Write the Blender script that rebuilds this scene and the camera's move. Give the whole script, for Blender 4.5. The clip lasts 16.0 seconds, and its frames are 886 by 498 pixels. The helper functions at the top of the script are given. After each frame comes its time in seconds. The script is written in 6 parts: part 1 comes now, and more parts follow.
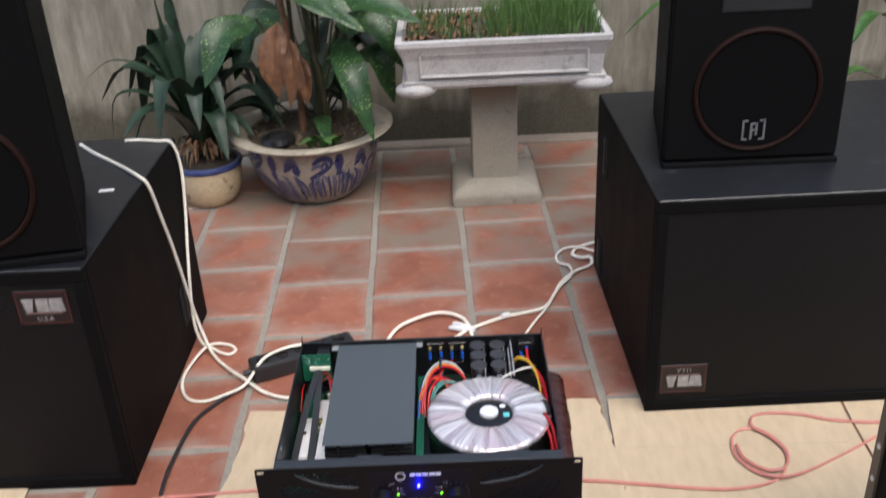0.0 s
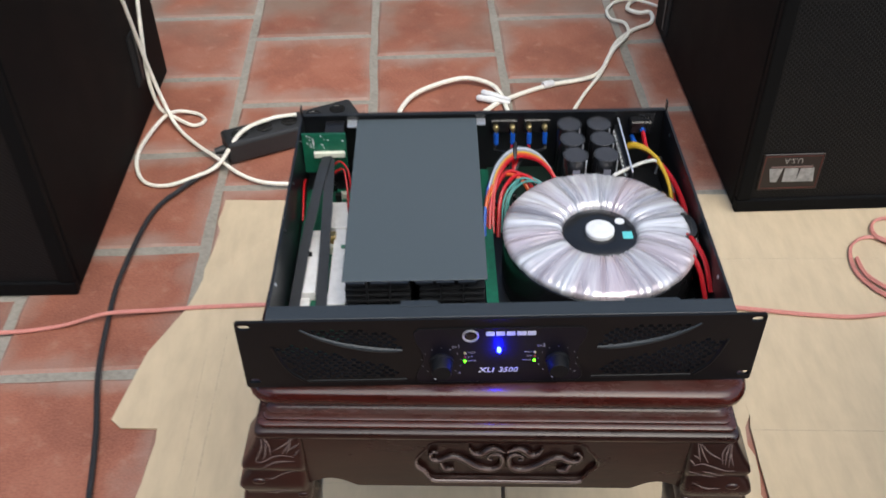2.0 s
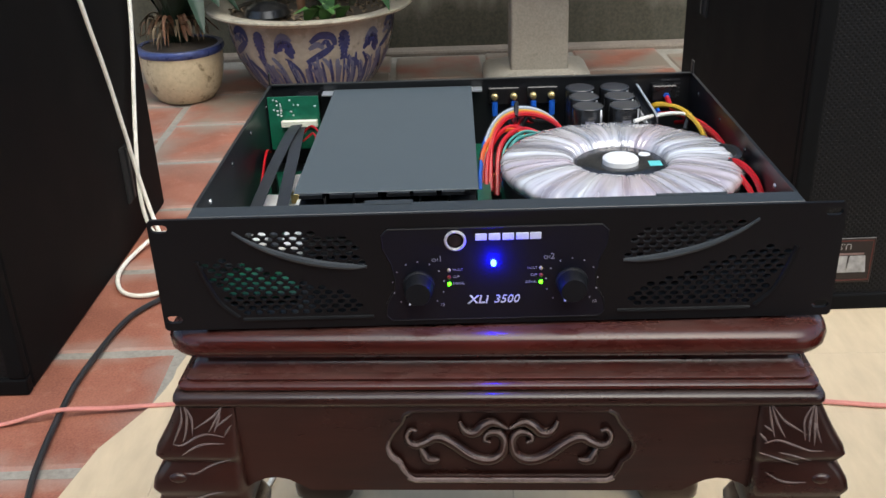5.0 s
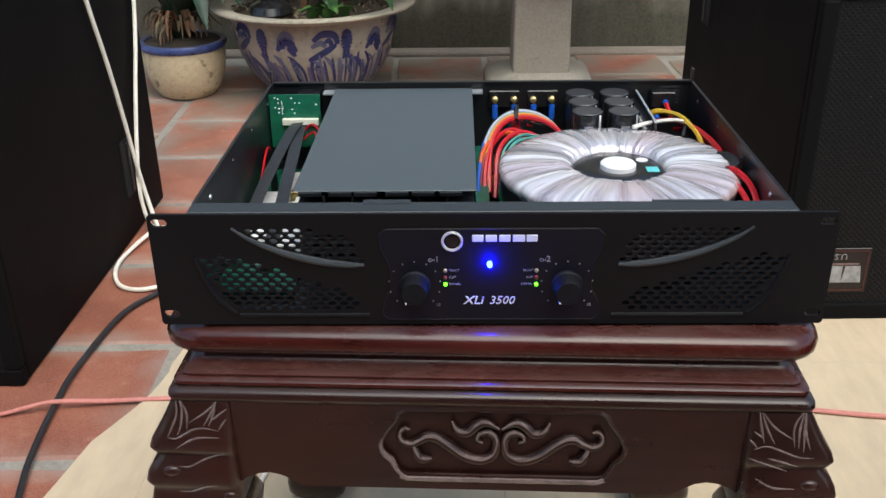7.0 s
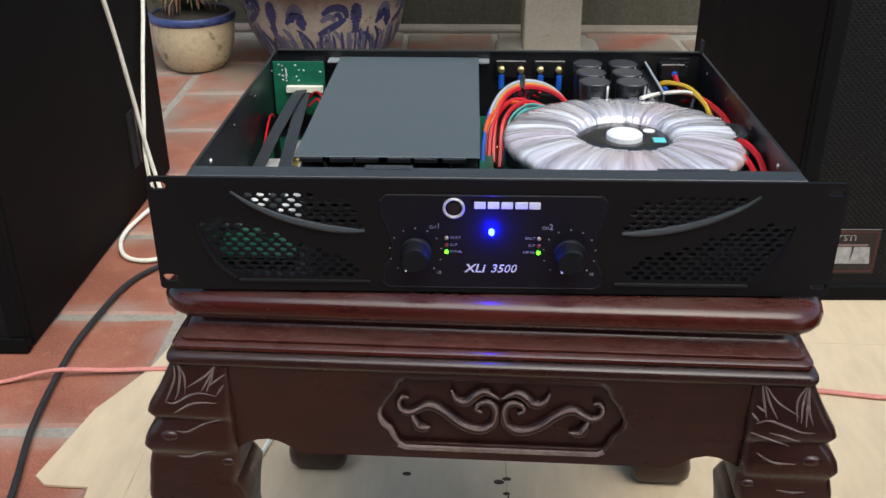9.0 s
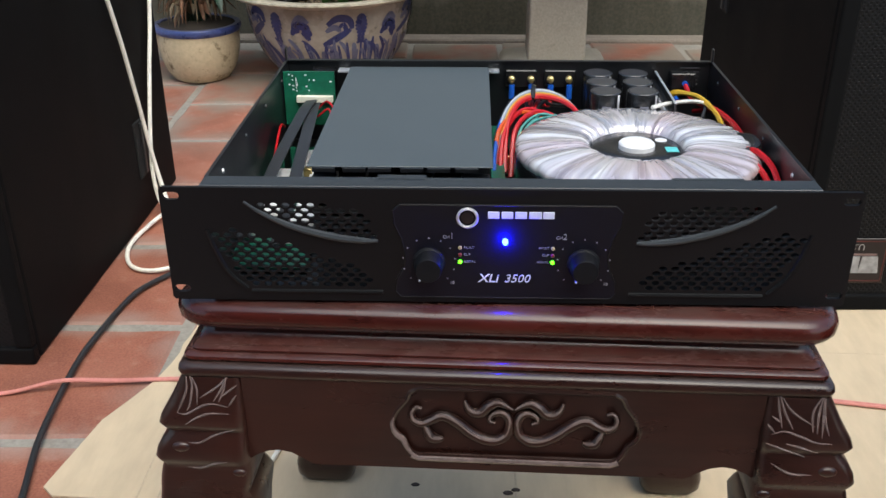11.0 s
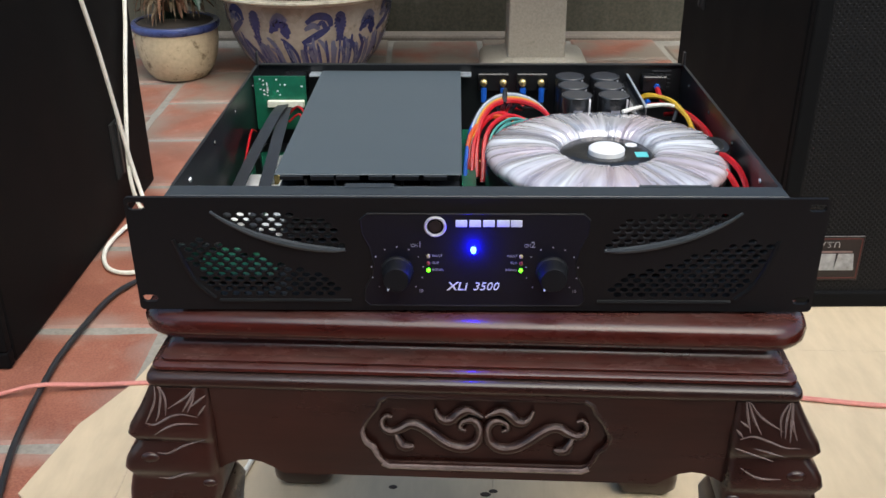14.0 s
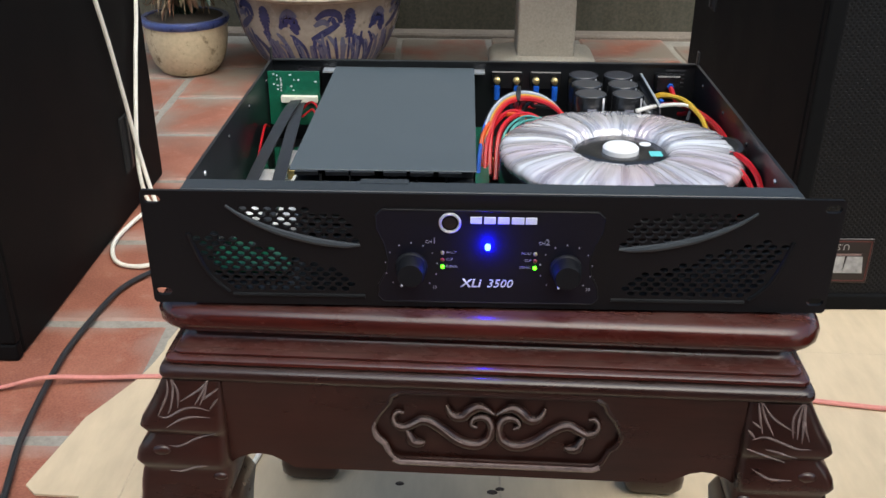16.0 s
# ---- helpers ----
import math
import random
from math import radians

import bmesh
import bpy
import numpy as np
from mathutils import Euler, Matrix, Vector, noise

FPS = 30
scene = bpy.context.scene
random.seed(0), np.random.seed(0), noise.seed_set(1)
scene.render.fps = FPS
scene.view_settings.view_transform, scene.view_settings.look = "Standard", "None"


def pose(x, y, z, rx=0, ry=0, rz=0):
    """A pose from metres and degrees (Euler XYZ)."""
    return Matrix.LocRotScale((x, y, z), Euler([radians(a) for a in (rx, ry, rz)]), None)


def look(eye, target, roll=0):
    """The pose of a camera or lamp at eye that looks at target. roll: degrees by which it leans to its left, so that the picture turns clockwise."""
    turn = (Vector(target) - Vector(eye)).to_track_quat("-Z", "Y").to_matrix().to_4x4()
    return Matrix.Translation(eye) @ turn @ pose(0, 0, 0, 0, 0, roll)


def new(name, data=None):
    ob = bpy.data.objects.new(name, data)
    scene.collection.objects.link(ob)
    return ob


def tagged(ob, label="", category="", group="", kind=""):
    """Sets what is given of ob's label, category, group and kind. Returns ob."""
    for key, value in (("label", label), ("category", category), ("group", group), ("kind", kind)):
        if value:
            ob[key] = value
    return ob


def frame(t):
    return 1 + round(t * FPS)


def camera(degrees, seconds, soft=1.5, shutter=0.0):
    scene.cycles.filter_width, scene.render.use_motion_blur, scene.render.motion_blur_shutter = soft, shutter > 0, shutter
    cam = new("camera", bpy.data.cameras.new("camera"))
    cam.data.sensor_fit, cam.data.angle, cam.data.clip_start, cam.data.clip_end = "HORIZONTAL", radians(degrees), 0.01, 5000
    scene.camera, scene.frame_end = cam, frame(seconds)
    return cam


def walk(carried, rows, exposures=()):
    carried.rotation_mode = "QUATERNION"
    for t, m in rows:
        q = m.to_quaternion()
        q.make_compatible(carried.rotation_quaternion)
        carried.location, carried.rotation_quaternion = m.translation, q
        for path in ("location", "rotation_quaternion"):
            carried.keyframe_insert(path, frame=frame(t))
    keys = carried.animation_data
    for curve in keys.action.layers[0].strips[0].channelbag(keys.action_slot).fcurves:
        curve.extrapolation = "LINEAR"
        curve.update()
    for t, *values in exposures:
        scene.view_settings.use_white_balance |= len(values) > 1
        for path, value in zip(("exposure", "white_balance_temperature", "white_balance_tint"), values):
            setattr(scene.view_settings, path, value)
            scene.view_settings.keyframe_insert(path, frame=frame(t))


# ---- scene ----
cam = camera(50.4, 16.0, shutter=0.4)
PATH = [
    (0, (0.072, -1.083, 1.485), (0.04, 0.693, 0.565), -2.9),
    (0.5, (0.078, -1.083, 1.448), (-0.022, 0.621, 0.406), -2.9),
    (1, (0.046, -1.007, 1.409), (-0.073, 0.633, 0.271), -3.2),
    (1.5, (-0.024, -0.759, 1.306), (-0.098, 0.815, 0.074), -2.7),
    (2, (-0.053, -0.599, 1.179), (-0.049, 0.905, -0.139), -0.9),
    (2.5, (-0.047, -0.543, 0.979), (-0.001, 1.059, -0.218), -0.3),
    (3, (-0.052, -0.564, 0.839), (-0.027, 1.206, -0.093), -0.2),
    (3.5, (-0.048, -0.582, 0.832), (-0.088, 1.215, -0.045), -1.6),
    (4, (-0.029, -0.589, 0.83), (-0.074, 1.21, -0.043), -2.8),
    (6.5, (-0.021, -0.604, 0.831), (-0.056, 1.202, -0.029), -0.7),
    (7, (-0.022, -0.603, 0.832), (-0.058, 1.201, -0.031), -0.7),
    (7.5, (-0.018, -0.594, 0.818), (-0.055, 1.199, -0.066), -0.5),
    (8, (-0.013, -0.591, 0.816), (-0.039, 1.192, -0.089), 0.1),
    (8.5, (-0.015, -0.597, 0.819), (-0.054, 1.188, -0.082), 0.1),
    (9, (-0.017, -0.6, 0.82), (-0.071, 1.185, -0.08), -0.1),
    (9.5, (-0.02, -0.602, 0.821), (-0.082, 1.188, -0.07), -0.3),
    (12, (-0.025, -0.596, 0.818), (-0.079, 1.199, -0.063), -0.1),
    (12.5, (-0.021, -0.601, 0.824), (-0.061, 1.191, -0.064), -0.3),
    (13, (-0.012, -0.594, 0.819), (-0.044, 1.197, -0.069), -0.4),
    (13.5, (-0.011, -0.589, 0.821), (-0.042, 1.201, -0.071), -0.4),
    (14, (-0.013, -0.592, 0.827), (-0.041, 1.198, -0.065), -0.2),
    (14.5, (-0.013, -0.592, 0.822), (-0.045, 1.198, -0.069), 0.1),
    (15, (-0.014, -0.591, 0.823), (-0.052, 1.198, -0.071), 0.1),
    (15.5, (-0.016, -0.587, 0.822), (-0.061, 1.202, -0.071), -0.1),
    (16, (-0.02, -0.593, 0.826), (-0.057, 1.195, -0.069), 0.4),
]
walk(cam, [(t, look(eye, target, roll)) for t, eye, target, roll in PATH],
     [(0.0, 0.90, 6550, 11), (1.5, 0.90, 6500, 7), (2.0, 0.82, 6490, 6), (2.5, 0.84, 6480, 4), (3.2, 1.04, 6480, 4), (16.0, 1.05, 6480, 4)])

# ---- light ----
world = bpy.data.worlds.new("sky")
scene.world = world
world.use_nodes = True
wn = world.node_tree.nodes
wn.clear()
sky = wn.new("ShaderNodeTexSky")
sky.sky_type = "NISHITA"
sky.sun_disc = False
sky.sun_elevation = radians(59)
sky.sun_rotation = radians(157)
sky.dust_density = 3.0
sky.air_density = 1.0
bg = wn.new("ShaderNodeBackground")
bg.inputs["Strength"].default_value = 0.13
wo = wn.new("ShaderNodeOutputWorld")
world.node_tree.links.new(sky.outputs[0], bg.inputs[0])
world.node_tree.links.new(bg.outputs[0], wo.inputs[0])
sun = new("sun", bpy.data.lights.new("sun", "SUN"))
sun.data.energy = 1.2
sun.data.angle = radians(60)
sun.data.color = (1.0, 0.98, 0.95)
sun.matrix_world = look((0.75, -1.35, 3.3), (0, 0.4, 0))


# ---- materials ----
def nodes_of(name):
    m = bpy.data.materials.new(name)
    m.use_nodes = True
    t = m.node_tree
    return m, t, t.nodes["Principled BSDF"]


def ramp(t, src, stops):
    r = t.nodes.new("ShaderNodeValToRGB")
    e = r.color_ramp.elements
    while len(e) < len(stops):
        e.new(0.5)
    for el, (p, c) in zip(e, stops):
        el.position, el.color = p, (*c, 1) if len(c) == 3 else c
    t.links.new(src, r.inputs[0])
    return r.outputs[0]


def noise_tex(t, scale, detail=4.0, stretch=(1, 1, 1), rough=0.55):
    tc = t.nodes.new("ShaderNodeTexCoord")
    mp = t.nodes.new("ShaderNodeMapping")
    mp.inputs["Scale"].default_value = stretch
    n = t.nodes.new("ShaderNodeTexNoise")
    n.inputs["Scale"].default_value, n.inputs["Detail"].default_value, n.inputs["Roughness"].default_value = scale, detail, rough
    t.links.new(tc.outputs["Object"], mp.inputs[0])
    t.links.new(mp.outputs[0], n.inputs["Vector"])
    return n.outputs["Fac"]


def mix(t, fac, a, b, mode="MIX"):
    m = t.nodes.new("ShaderNodeMix")
    m.data_type, m.blend_type = "RGBA", mode
    for sock, v in ((m.inputs[0], fac), (m.inputs[6], a), (m.inputs[7], b)):
        if hasattr(v, "is_linked"):
            t.links.new(v, sock)
        else:
            sock.default_value = v if isinstance(v, (int, float)) else (*v, 1)
    return m.outputs[2]


def add_bump(t, b, src, strength, dist=0.002):
    bp = t.nodes.new("ShaderNodeBump")
    bp.inputs["Strength"].default_value, bp.inputs["Distance"].default_value = strength, dist
    t.links.new(src, bp.inputs["Height"])
    t.links.new(bp.outputs[0], b.inputs["Normal"])


def surf(name, base, rough=0.5, metal=0.0, var=0.2, fine=120.0, coarse=9.0, bump=0.1, stretch=(1, 1, 1), spec=0.5, wear=None, wear_at=0.68, objvar=0.0, coat=0.0):
    """A surface with grain and broad stains; wear is a second colour that shows in patches."""
    m, t, b = nodes_of(name)
    n1, n2 = noise_tex(t, fine, 3, stretch), noise_tex(t, coarse, 5, stretch)
    lo, hi = [c * (1 - var) for c in base], [min(1, c * (1 + var)) for c in base]
    c1 = ramp(t, n2, [(0.3, lo), (0.7, hi)])
    c2 = mix(t, 0.5, c1, ramp(t, n1, [(0.3, [c * 0.75 for c in base]), (0.7, hi)]))
    if wear:
        w = ramp(t, noise_tex(t, coarse * 2.3, 8, stretch, 0.7), [(wear_at, (0, 0, 0)), (min(1, wear_at + 0.12), (1, 1, 1))])
        c2 = mix(t, w, c2, wear)
    if objvar:
        oi = t.nodes.new("ShaderNodeObjectInfo")
        c2 = mix(t, 1.0, c2, ramp(t, oi.outputs["Random"], [(0, [1 - objvar] * 3), (1, [1 + objvar] * 3)]), "MULTIPLY")
    t.links.new(c2, b.inputs["Base Color"])
    rr = t.nodes.new("ShaderNodeMapRange")
    rr.inputs["To Min"].default_value, rr.inputs["To Max"].default_value = max(0.03, rough - 0.1), min(1, rough + 0.1)
    t.links.new(n2, rr.inputs[0])
    t.links.new(rr.outputs[0], b.inputs["Roughness"])
    b.inputs["Metallic"].default_value = metal
    b.inputs["Specular IOR Level"].default_value = spec
    b.inputs["Coat Weight"].default_value = coat
    b.inputs["Coat Roughness"].default_value = 0.2
    if bump:
        add_bump(t, b, n1, bump)
    return m


def glow(name, colour, strength):
    m, t, b = nodes_of(name)
    b.inputs["Base Color"].default_value = (*colour, 1)
    b.inputs["Emission Color"].default_value = (*colour, 1)
    b.inputs["Emission Strength"].default_value = strength
    return m


def tile_material():
    """Fired clay: red-orange body with darker firing, pale scuffs and grey dust."""
    m, t, b = nodes_of("clay_tile")
    big, mid, fine = noise_tex(t, 7, 4), noise_tex(t, 26, 6, (1, 1, 1), 0.65), noise_tex(t, 260, 3)
    c = ramp(t, big, [(0.28, (0.165, 0.055, 0.032)), (0.52, (0.305, 0.108, 0.062)), (0.75, (0.39, 0.162, 0.100))])
    c = mix(t, 0.35, c, ramp(t, fine, [(0.35, (0.17, 0.055, 0.036)), (0.65, (0.40, 0.16, 0.105))]))
    scuff = ramp(t, mid, [(0.56, (0, 0, 0)), (0.74, (0.6, 0.6, 0.6))])
    c = mix(t, scuff, c, (0.42, 0.24, 0.175))
    # pale cement dust worked in from the joints, uneven along each edge
    tc = t.nodes.new("ShaderNodeTexCoord")
    axes = t.nodes.new("ShaderNodeSeparateXYZ")
    t.links.new(tc.outputs["Object"], axes.inputs[0])
    ab = []
    for ax in "XY":
        n = t.nodes.new("ShaderNodeMath")
        n.operation = "ABSOLUTE"
        t.links.new(axes.outputs[ax], n.inputs[0])
        ab.append(n.outputs[0])
    far = t.nodes.new("ShaderNodeMath")
    far.operation = "MAXIMUM"
    t.links.new(ab[0], far.inputs[0])
    t.links.new(ab[1], far.inputs[1])
    edge = t.nodes.new("ShaderNodeMath")
    edge.operation = "MULTIPLY_ADD"
    edge.inputs[1].default_value = 0.16
    oi0 = t.nodes.new("ShaderNodeObjectInfo")
    smear = t.nodes.new("ShaderNodeTexNoise")
    smear.noise_dimensions = "4D"
    smear.inputs["Scale"].default_value, smear.inputs["Detail"].default_value = 11.0, 6
    wr = t.nodes.new("ShaderNodeMath")
    wr.operation = "MULTIPLY"
    wr.inputs[1].default_value = 40.0
    t.links.new(oi0.outputs["Random"], wr.inputs[0])
    t.links.new(wr.outputs[0], smear.inputs["W"])
    t.links.new(tc.outputs["Object"], smear.inputs["Vector"])
    t.links.new(smear.outputs["Fac"], edge.inputs[0])
    t.links.new(far.outputs[0], edge.inputs[2])
    c = mix(t, ramp(t, edge.outputs[0], [(0.185, (0, 0, 0)), (0.245, (0.75, 0.75, 0.75))]), c, (0.35, 0.255, 0.205))
    oi = t.nodes.new("ShaderNodeObjectInfo")
    c = mix(t, 1.0, c, ramp(t, oi.outputs["Random"], [(0, (0.78, 0.76, 0.78)), (1, (1.1, 1.12, 1.15))]), "MULTIPLY")
    # settled dust, thickest along the planted edge of the yard
    geo = t.nodes.new("ShaderNodeNewGeometry")
    sep = t.nodes.new("ShaderNodeSeparateXYZ")
    t.links.new(geo.outputs["Position"], sep.inputs[0])
    bell = t.nodes.new("ShaderNodeMapRange")
    bell.interpolation_type = "SMOOTHSTEP"
    for k, v in (("From Min", 1.35), ("From Max", 2.00), ("To Min", 0.0), ("To Max", 1.0)):
        bell.inputs[k].default_value = v
    t.links.new(sep.outputs["Y"], bell.inputs[0])
    pn = t.nodes.new("ShaderNodeTexNoise")
    pn.inputs["Scale"].default_value, pn.inputs["Detail"].default_value = 5.0, 6
    t.links.new(geo.outputs["Position"], pn.inputs["Vector"])
    dust = t.nodes.new("ShaderNodeMath")
    dust.operation = "MULTIPLY"
    t.links.new(bell.outputs[0], dust.inputs[0])
    t.links.new(ramp(t, pn.outputs["Fac"], [(0.38, (0.05, 0.05, 0.05)), (0.60, (1, 1, 1))]), dust.inputs[1])
    c = mix(t, dust.outputs[0], c, (0.215, 0.176, 0.138))
    t.links.new(c, b.inputs["Base Color"])
    b.inputs["Roughness"].default_value = 0.62
    add_bump(t, b, mid, 0.25, 0.003)
    return m


def wall_material():
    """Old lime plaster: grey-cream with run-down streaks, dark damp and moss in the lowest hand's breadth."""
    m, t, b = nodes_of("old_plaster")
    streak, blot, fine = noise_tex(t, 5, 6, (2.6, 2.6, 0.5), 0.65), noise_tex(t, 3.2, 6), noise_tex(t, 90, 4)
    c = ramp(t, streak, [(0.3, (0.10, 0.090, 0.066)), (0.5, (0.185, 0.172, 0.136)), (0.7, (0.29, 0.275, 0.225))])
    c = mix(t, ramp(t, blot, [(0.52, (0, 0, 0)), (0.68, (0.7, 0.7, 0.7))]), c, (0.17, 0.16, 0.12))
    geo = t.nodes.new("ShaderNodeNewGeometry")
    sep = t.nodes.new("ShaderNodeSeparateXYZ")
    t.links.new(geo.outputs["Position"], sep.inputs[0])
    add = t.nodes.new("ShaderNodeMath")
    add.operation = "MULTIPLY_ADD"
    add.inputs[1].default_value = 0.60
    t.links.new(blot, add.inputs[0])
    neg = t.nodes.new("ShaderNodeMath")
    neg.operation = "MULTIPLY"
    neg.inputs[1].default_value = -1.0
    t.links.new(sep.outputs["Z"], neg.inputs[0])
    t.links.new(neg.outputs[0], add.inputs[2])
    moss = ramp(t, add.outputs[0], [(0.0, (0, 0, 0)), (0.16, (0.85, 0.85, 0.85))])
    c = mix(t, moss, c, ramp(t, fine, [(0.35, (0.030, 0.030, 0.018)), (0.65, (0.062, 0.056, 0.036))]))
    t.links.new(c, b.inputs["Base Color"])
    b.inputs["Roughness"].default_value = 0.9
    add_bump(t, b, streak, 0.5, 0.006)
    return m


def wood_material(name, dark, mid, red, rough):
    """Lacquered hardwood: quiet long grain under a glossy coat, rubbed specks and a film of dust on upward faces."""
    m, t, b = nodes_of(name)
    grain, blot, scr = noise_tex(t, 30, 6, (0.6, 5, 5), 0.6), noise_tex(t, 9, 5), noise_tex(t, 70, 8, (0.6, 1.6, 1.6), 0.75)
    c = ramp(t, grain, [(0.3, dark), (0.7, mid)])
    c = mix(t, ramp(t, blot, [(0.42, (0, 0, 0)), (0.72, (0.75, 0.75, 0.75))]), c, red)
    c = mix(t, ramp(t, scr, [(0.70, (0, 0, 0)), (0.78, (0.4, 0.4, 0.4))]), c, (0.26, 0.19, 0.17))
    geo = t.nodes.new("ShaderNodeNewGeometry")
    sep = t.nodes.new("ShaderNodeSeparateXYZ")
    t.links.new(geo.outputs["Normal"], sep.inputs[0])
    dm = t.nodes.new("ShaderNodeMath")
    dm.operation = "MULTIPLY"
    t.links.new(ramp(t, sep.outputs["Z"], [(0.7, (0, 0, 0)), (1.0, (0.16, 0.16, 0.16))]), dm.inputs[0])
    t.links.new(ramp(t, noise_tex(t, 45, 6, (0.4, 1, 1), 0.7), [(0.35, (0.2,) * 3), (0.6, (1,) * 3)]), dm.inputs[1])
    c = mix(t, dm.outputs[0], c, (0.20, 0.165, 0.145))
    t.links.new(c, b.inputs["Base Color"])
    t.links.new(ramp(t, noise_tex(t, 40, 6, (0.35, 1, 1), 0.7), [(0.3, (rough - 0.07,) * 3), (0.7, (rough + 0.12,) * 3)]), b.inputs["Roughness"])
    b.inputs["Specular IOR Level"].default_value = 0.34
    b.inputs["Coat Weight"].default_value = 0.28
    b.inputs["Coat Roughness"].default_value = 0.12
    add_bump(t, b, mix(t, 0.6, grain, noise_tex(t, 110, 4)), 0.10, 0.001)
    return m


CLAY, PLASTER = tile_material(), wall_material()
WOOD = wood_material("dark_lacquered_wood", (0.0095, 0.0034, 0.0026), (0.021, 0.0070, 0.0050), (0.032, 0.0098, 0.0068), 0.30)
REDWOOD = wood_material("red_lacquered_wood", (0.024, 0.0038, 0.0026), (0.052, 0.0080, 0.0052), (0.070, 0.0120, 0.0076), 0.24)
MORTAR = surf("mortar", (0.265, 0.245, 0.208), 0.9, var=0.35, coarse=5, bump=0.4, wear=(0.2, 0.19, 0.17))
SOIL = surf("soil", (0.045, 0.034, 0.023), 0.95, var=0.4, fine=90, bump=0.6)
CARD = surf("cardboard", (0.560, 0.450, 0.305), 0.85, var=0.05, fine=45, coarse=3.0, bump=0.03, stretch=(1, 0.3, 1), wear=(0.50, 0.385, 0.25), wear_at=0.60)
CARD_EDGE = surf("torn_card", (0.62, 0.50, 0.35), 0.9, var=0.15)
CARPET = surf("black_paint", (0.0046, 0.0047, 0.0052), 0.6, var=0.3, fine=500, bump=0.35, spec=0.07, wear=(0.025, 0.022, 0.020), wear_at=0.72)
# cabinet tops: the sky's bluish reflection is put into the black colour
SUBTOP = surf("sky_sheen_black_paint", (0.011, 0.0125, 0.0155), 0.36, var=0.3, fine=420, bump=0.2, spec=0.6, wear=(0.032, 0.036, 0.042), wear_at=0.56)
GRILLE = surf("grille_steel", (0.0034, 0.0034, 0.0038), 0.65, 0.0, var=0.2, fine=300, bump=0.1, spec=0.10)
FOAM = surf("black_foam", (0.0032, 0.0032, 0.0036), 0.95, var=0.2, spec=0.08)
SLOT = surf("slot_black", (0.004, 0.004, 0.004), 0.9, var=0.1)
RING = surf("copper_ring", (0.013, 0.0046, 0.003), 0.6, 0.0, var=0.25, spec=0.15)
PANEL = surf("anodised_black", (0.0050, 0.0053, 0.0062), 0.42, 0.0, spec=0.24, var=0.12, fine=900, coarse=6, bump=0.05)
CONSOLE = surf("console_black", (0.0055, 0.0056, 0.010), 0.42, var=0.1, fine=900, bump=0.03, spec=0.25)
STEEL = surf("painted_steel", (0.009, 0.010, 0.012), 0.34, 0.0, var=0.15, fine=700, coarse=8, bump=0.06, spec=0.6)
COVER = surf("grey_sheet", (0.068, 0.084, 0.092), 0.48, 0.0, var=0.06, fine=900, coarse=6, bump=0.04)
HEATSINK = surf("heatsink", (0.022, 0.023, 0.025), 0.5, 0.4, var=0.2)
STONE = surf("cast_stone", (0.33, 0.30, 0.245), 0.9, var=0.18, fine=150, coarse=7, bump=0.4, wear=(0.2, 0.19, 0.15), wear_at=0.6)
STONEWHITE = surf("whitewashed_stone", (0.47, 0.46, 0.45), 0.85, var=0.2, fine=120, coarse=9, bump=0.35, wear=(0.26, 0.25, 0.23), wear_at=0.58)


def mesh_material():
    """Black steel sheet with a fine staggered pattern of round holes."""
    m, t, b = nodes_of("perforated_steel")
    tc = t.nodes.new("ShaderNodeTexCoord")
    rot = t.nodes.new("ShaderNodeMapping")
    rot.inputs["Rotation"].default_value = (radians(90), 0, 0)
    v = t.nodes.new("ShaderNodeTexVoronoi")
    v.voronoi_dimensions = "2D"
    v.inputs["Scale"].default_value = 150
    v.inputs["Randomness"].default_value = 0.0
    sk = t.nodes.new("ShaderNodeMapping")
    sk.inputs["Rotation"].default_value = (0, 0, radians(45))
    t.links.new(tc.outputs["Object"], rot.inputs[0])
    t.links.new(rot.outputs[0], sk.inputs[0])
    t.links.new(sk.outputs[0], v.inputs["Vector"])
    hole = ramp(t, v.outputs["Distance"], [(0.28, (0, 0, 0)), (0.36, (1, 1, 1))])
    c = mix(t, hole, (0.001, 0.001, 0.0011), (0.0065, 0.0065, 0.0075))
    t.links.new(c, b.inputs["Base Color"])
    b.inputs["Roughness"].default_value = 0.55
    b.inputs["Specular IOR Level"].default_value = 0.2
    add_bump(t, b, hole, 0.5, 0.002)
    return m


MESH = mesh_material()


# ---- building helpers ----
def thing(name, at, label, category, group="", turn=0.0):
    ob = new(name)
    ob.empty_display_size = 0.05
    ob.matrix_world = pose(*at, 0, 0, turn)
    return tagged(ob, label, category, group)


def part(name, bm, material, parent=None, label="", smooth=False):
    bmesh.ops.recalc_face_normals(bm, faces=bm.faces)
    me = bpy.data.meshes.new(name)
    if smooth:
        for f in bm.faces:
            f.smooth = True
        for e in bm.edges:
            if len(e.link_faces) == 2 and e.calc_face_angle(0) > 0.7:
                e.smooth = False
    bm.to_mesh(me)
    bm.free()
    me.materials.append(material)
    ob = new(name, me)
    ob.parent = parent
    if label:
        ob["label"] = label
    return ob


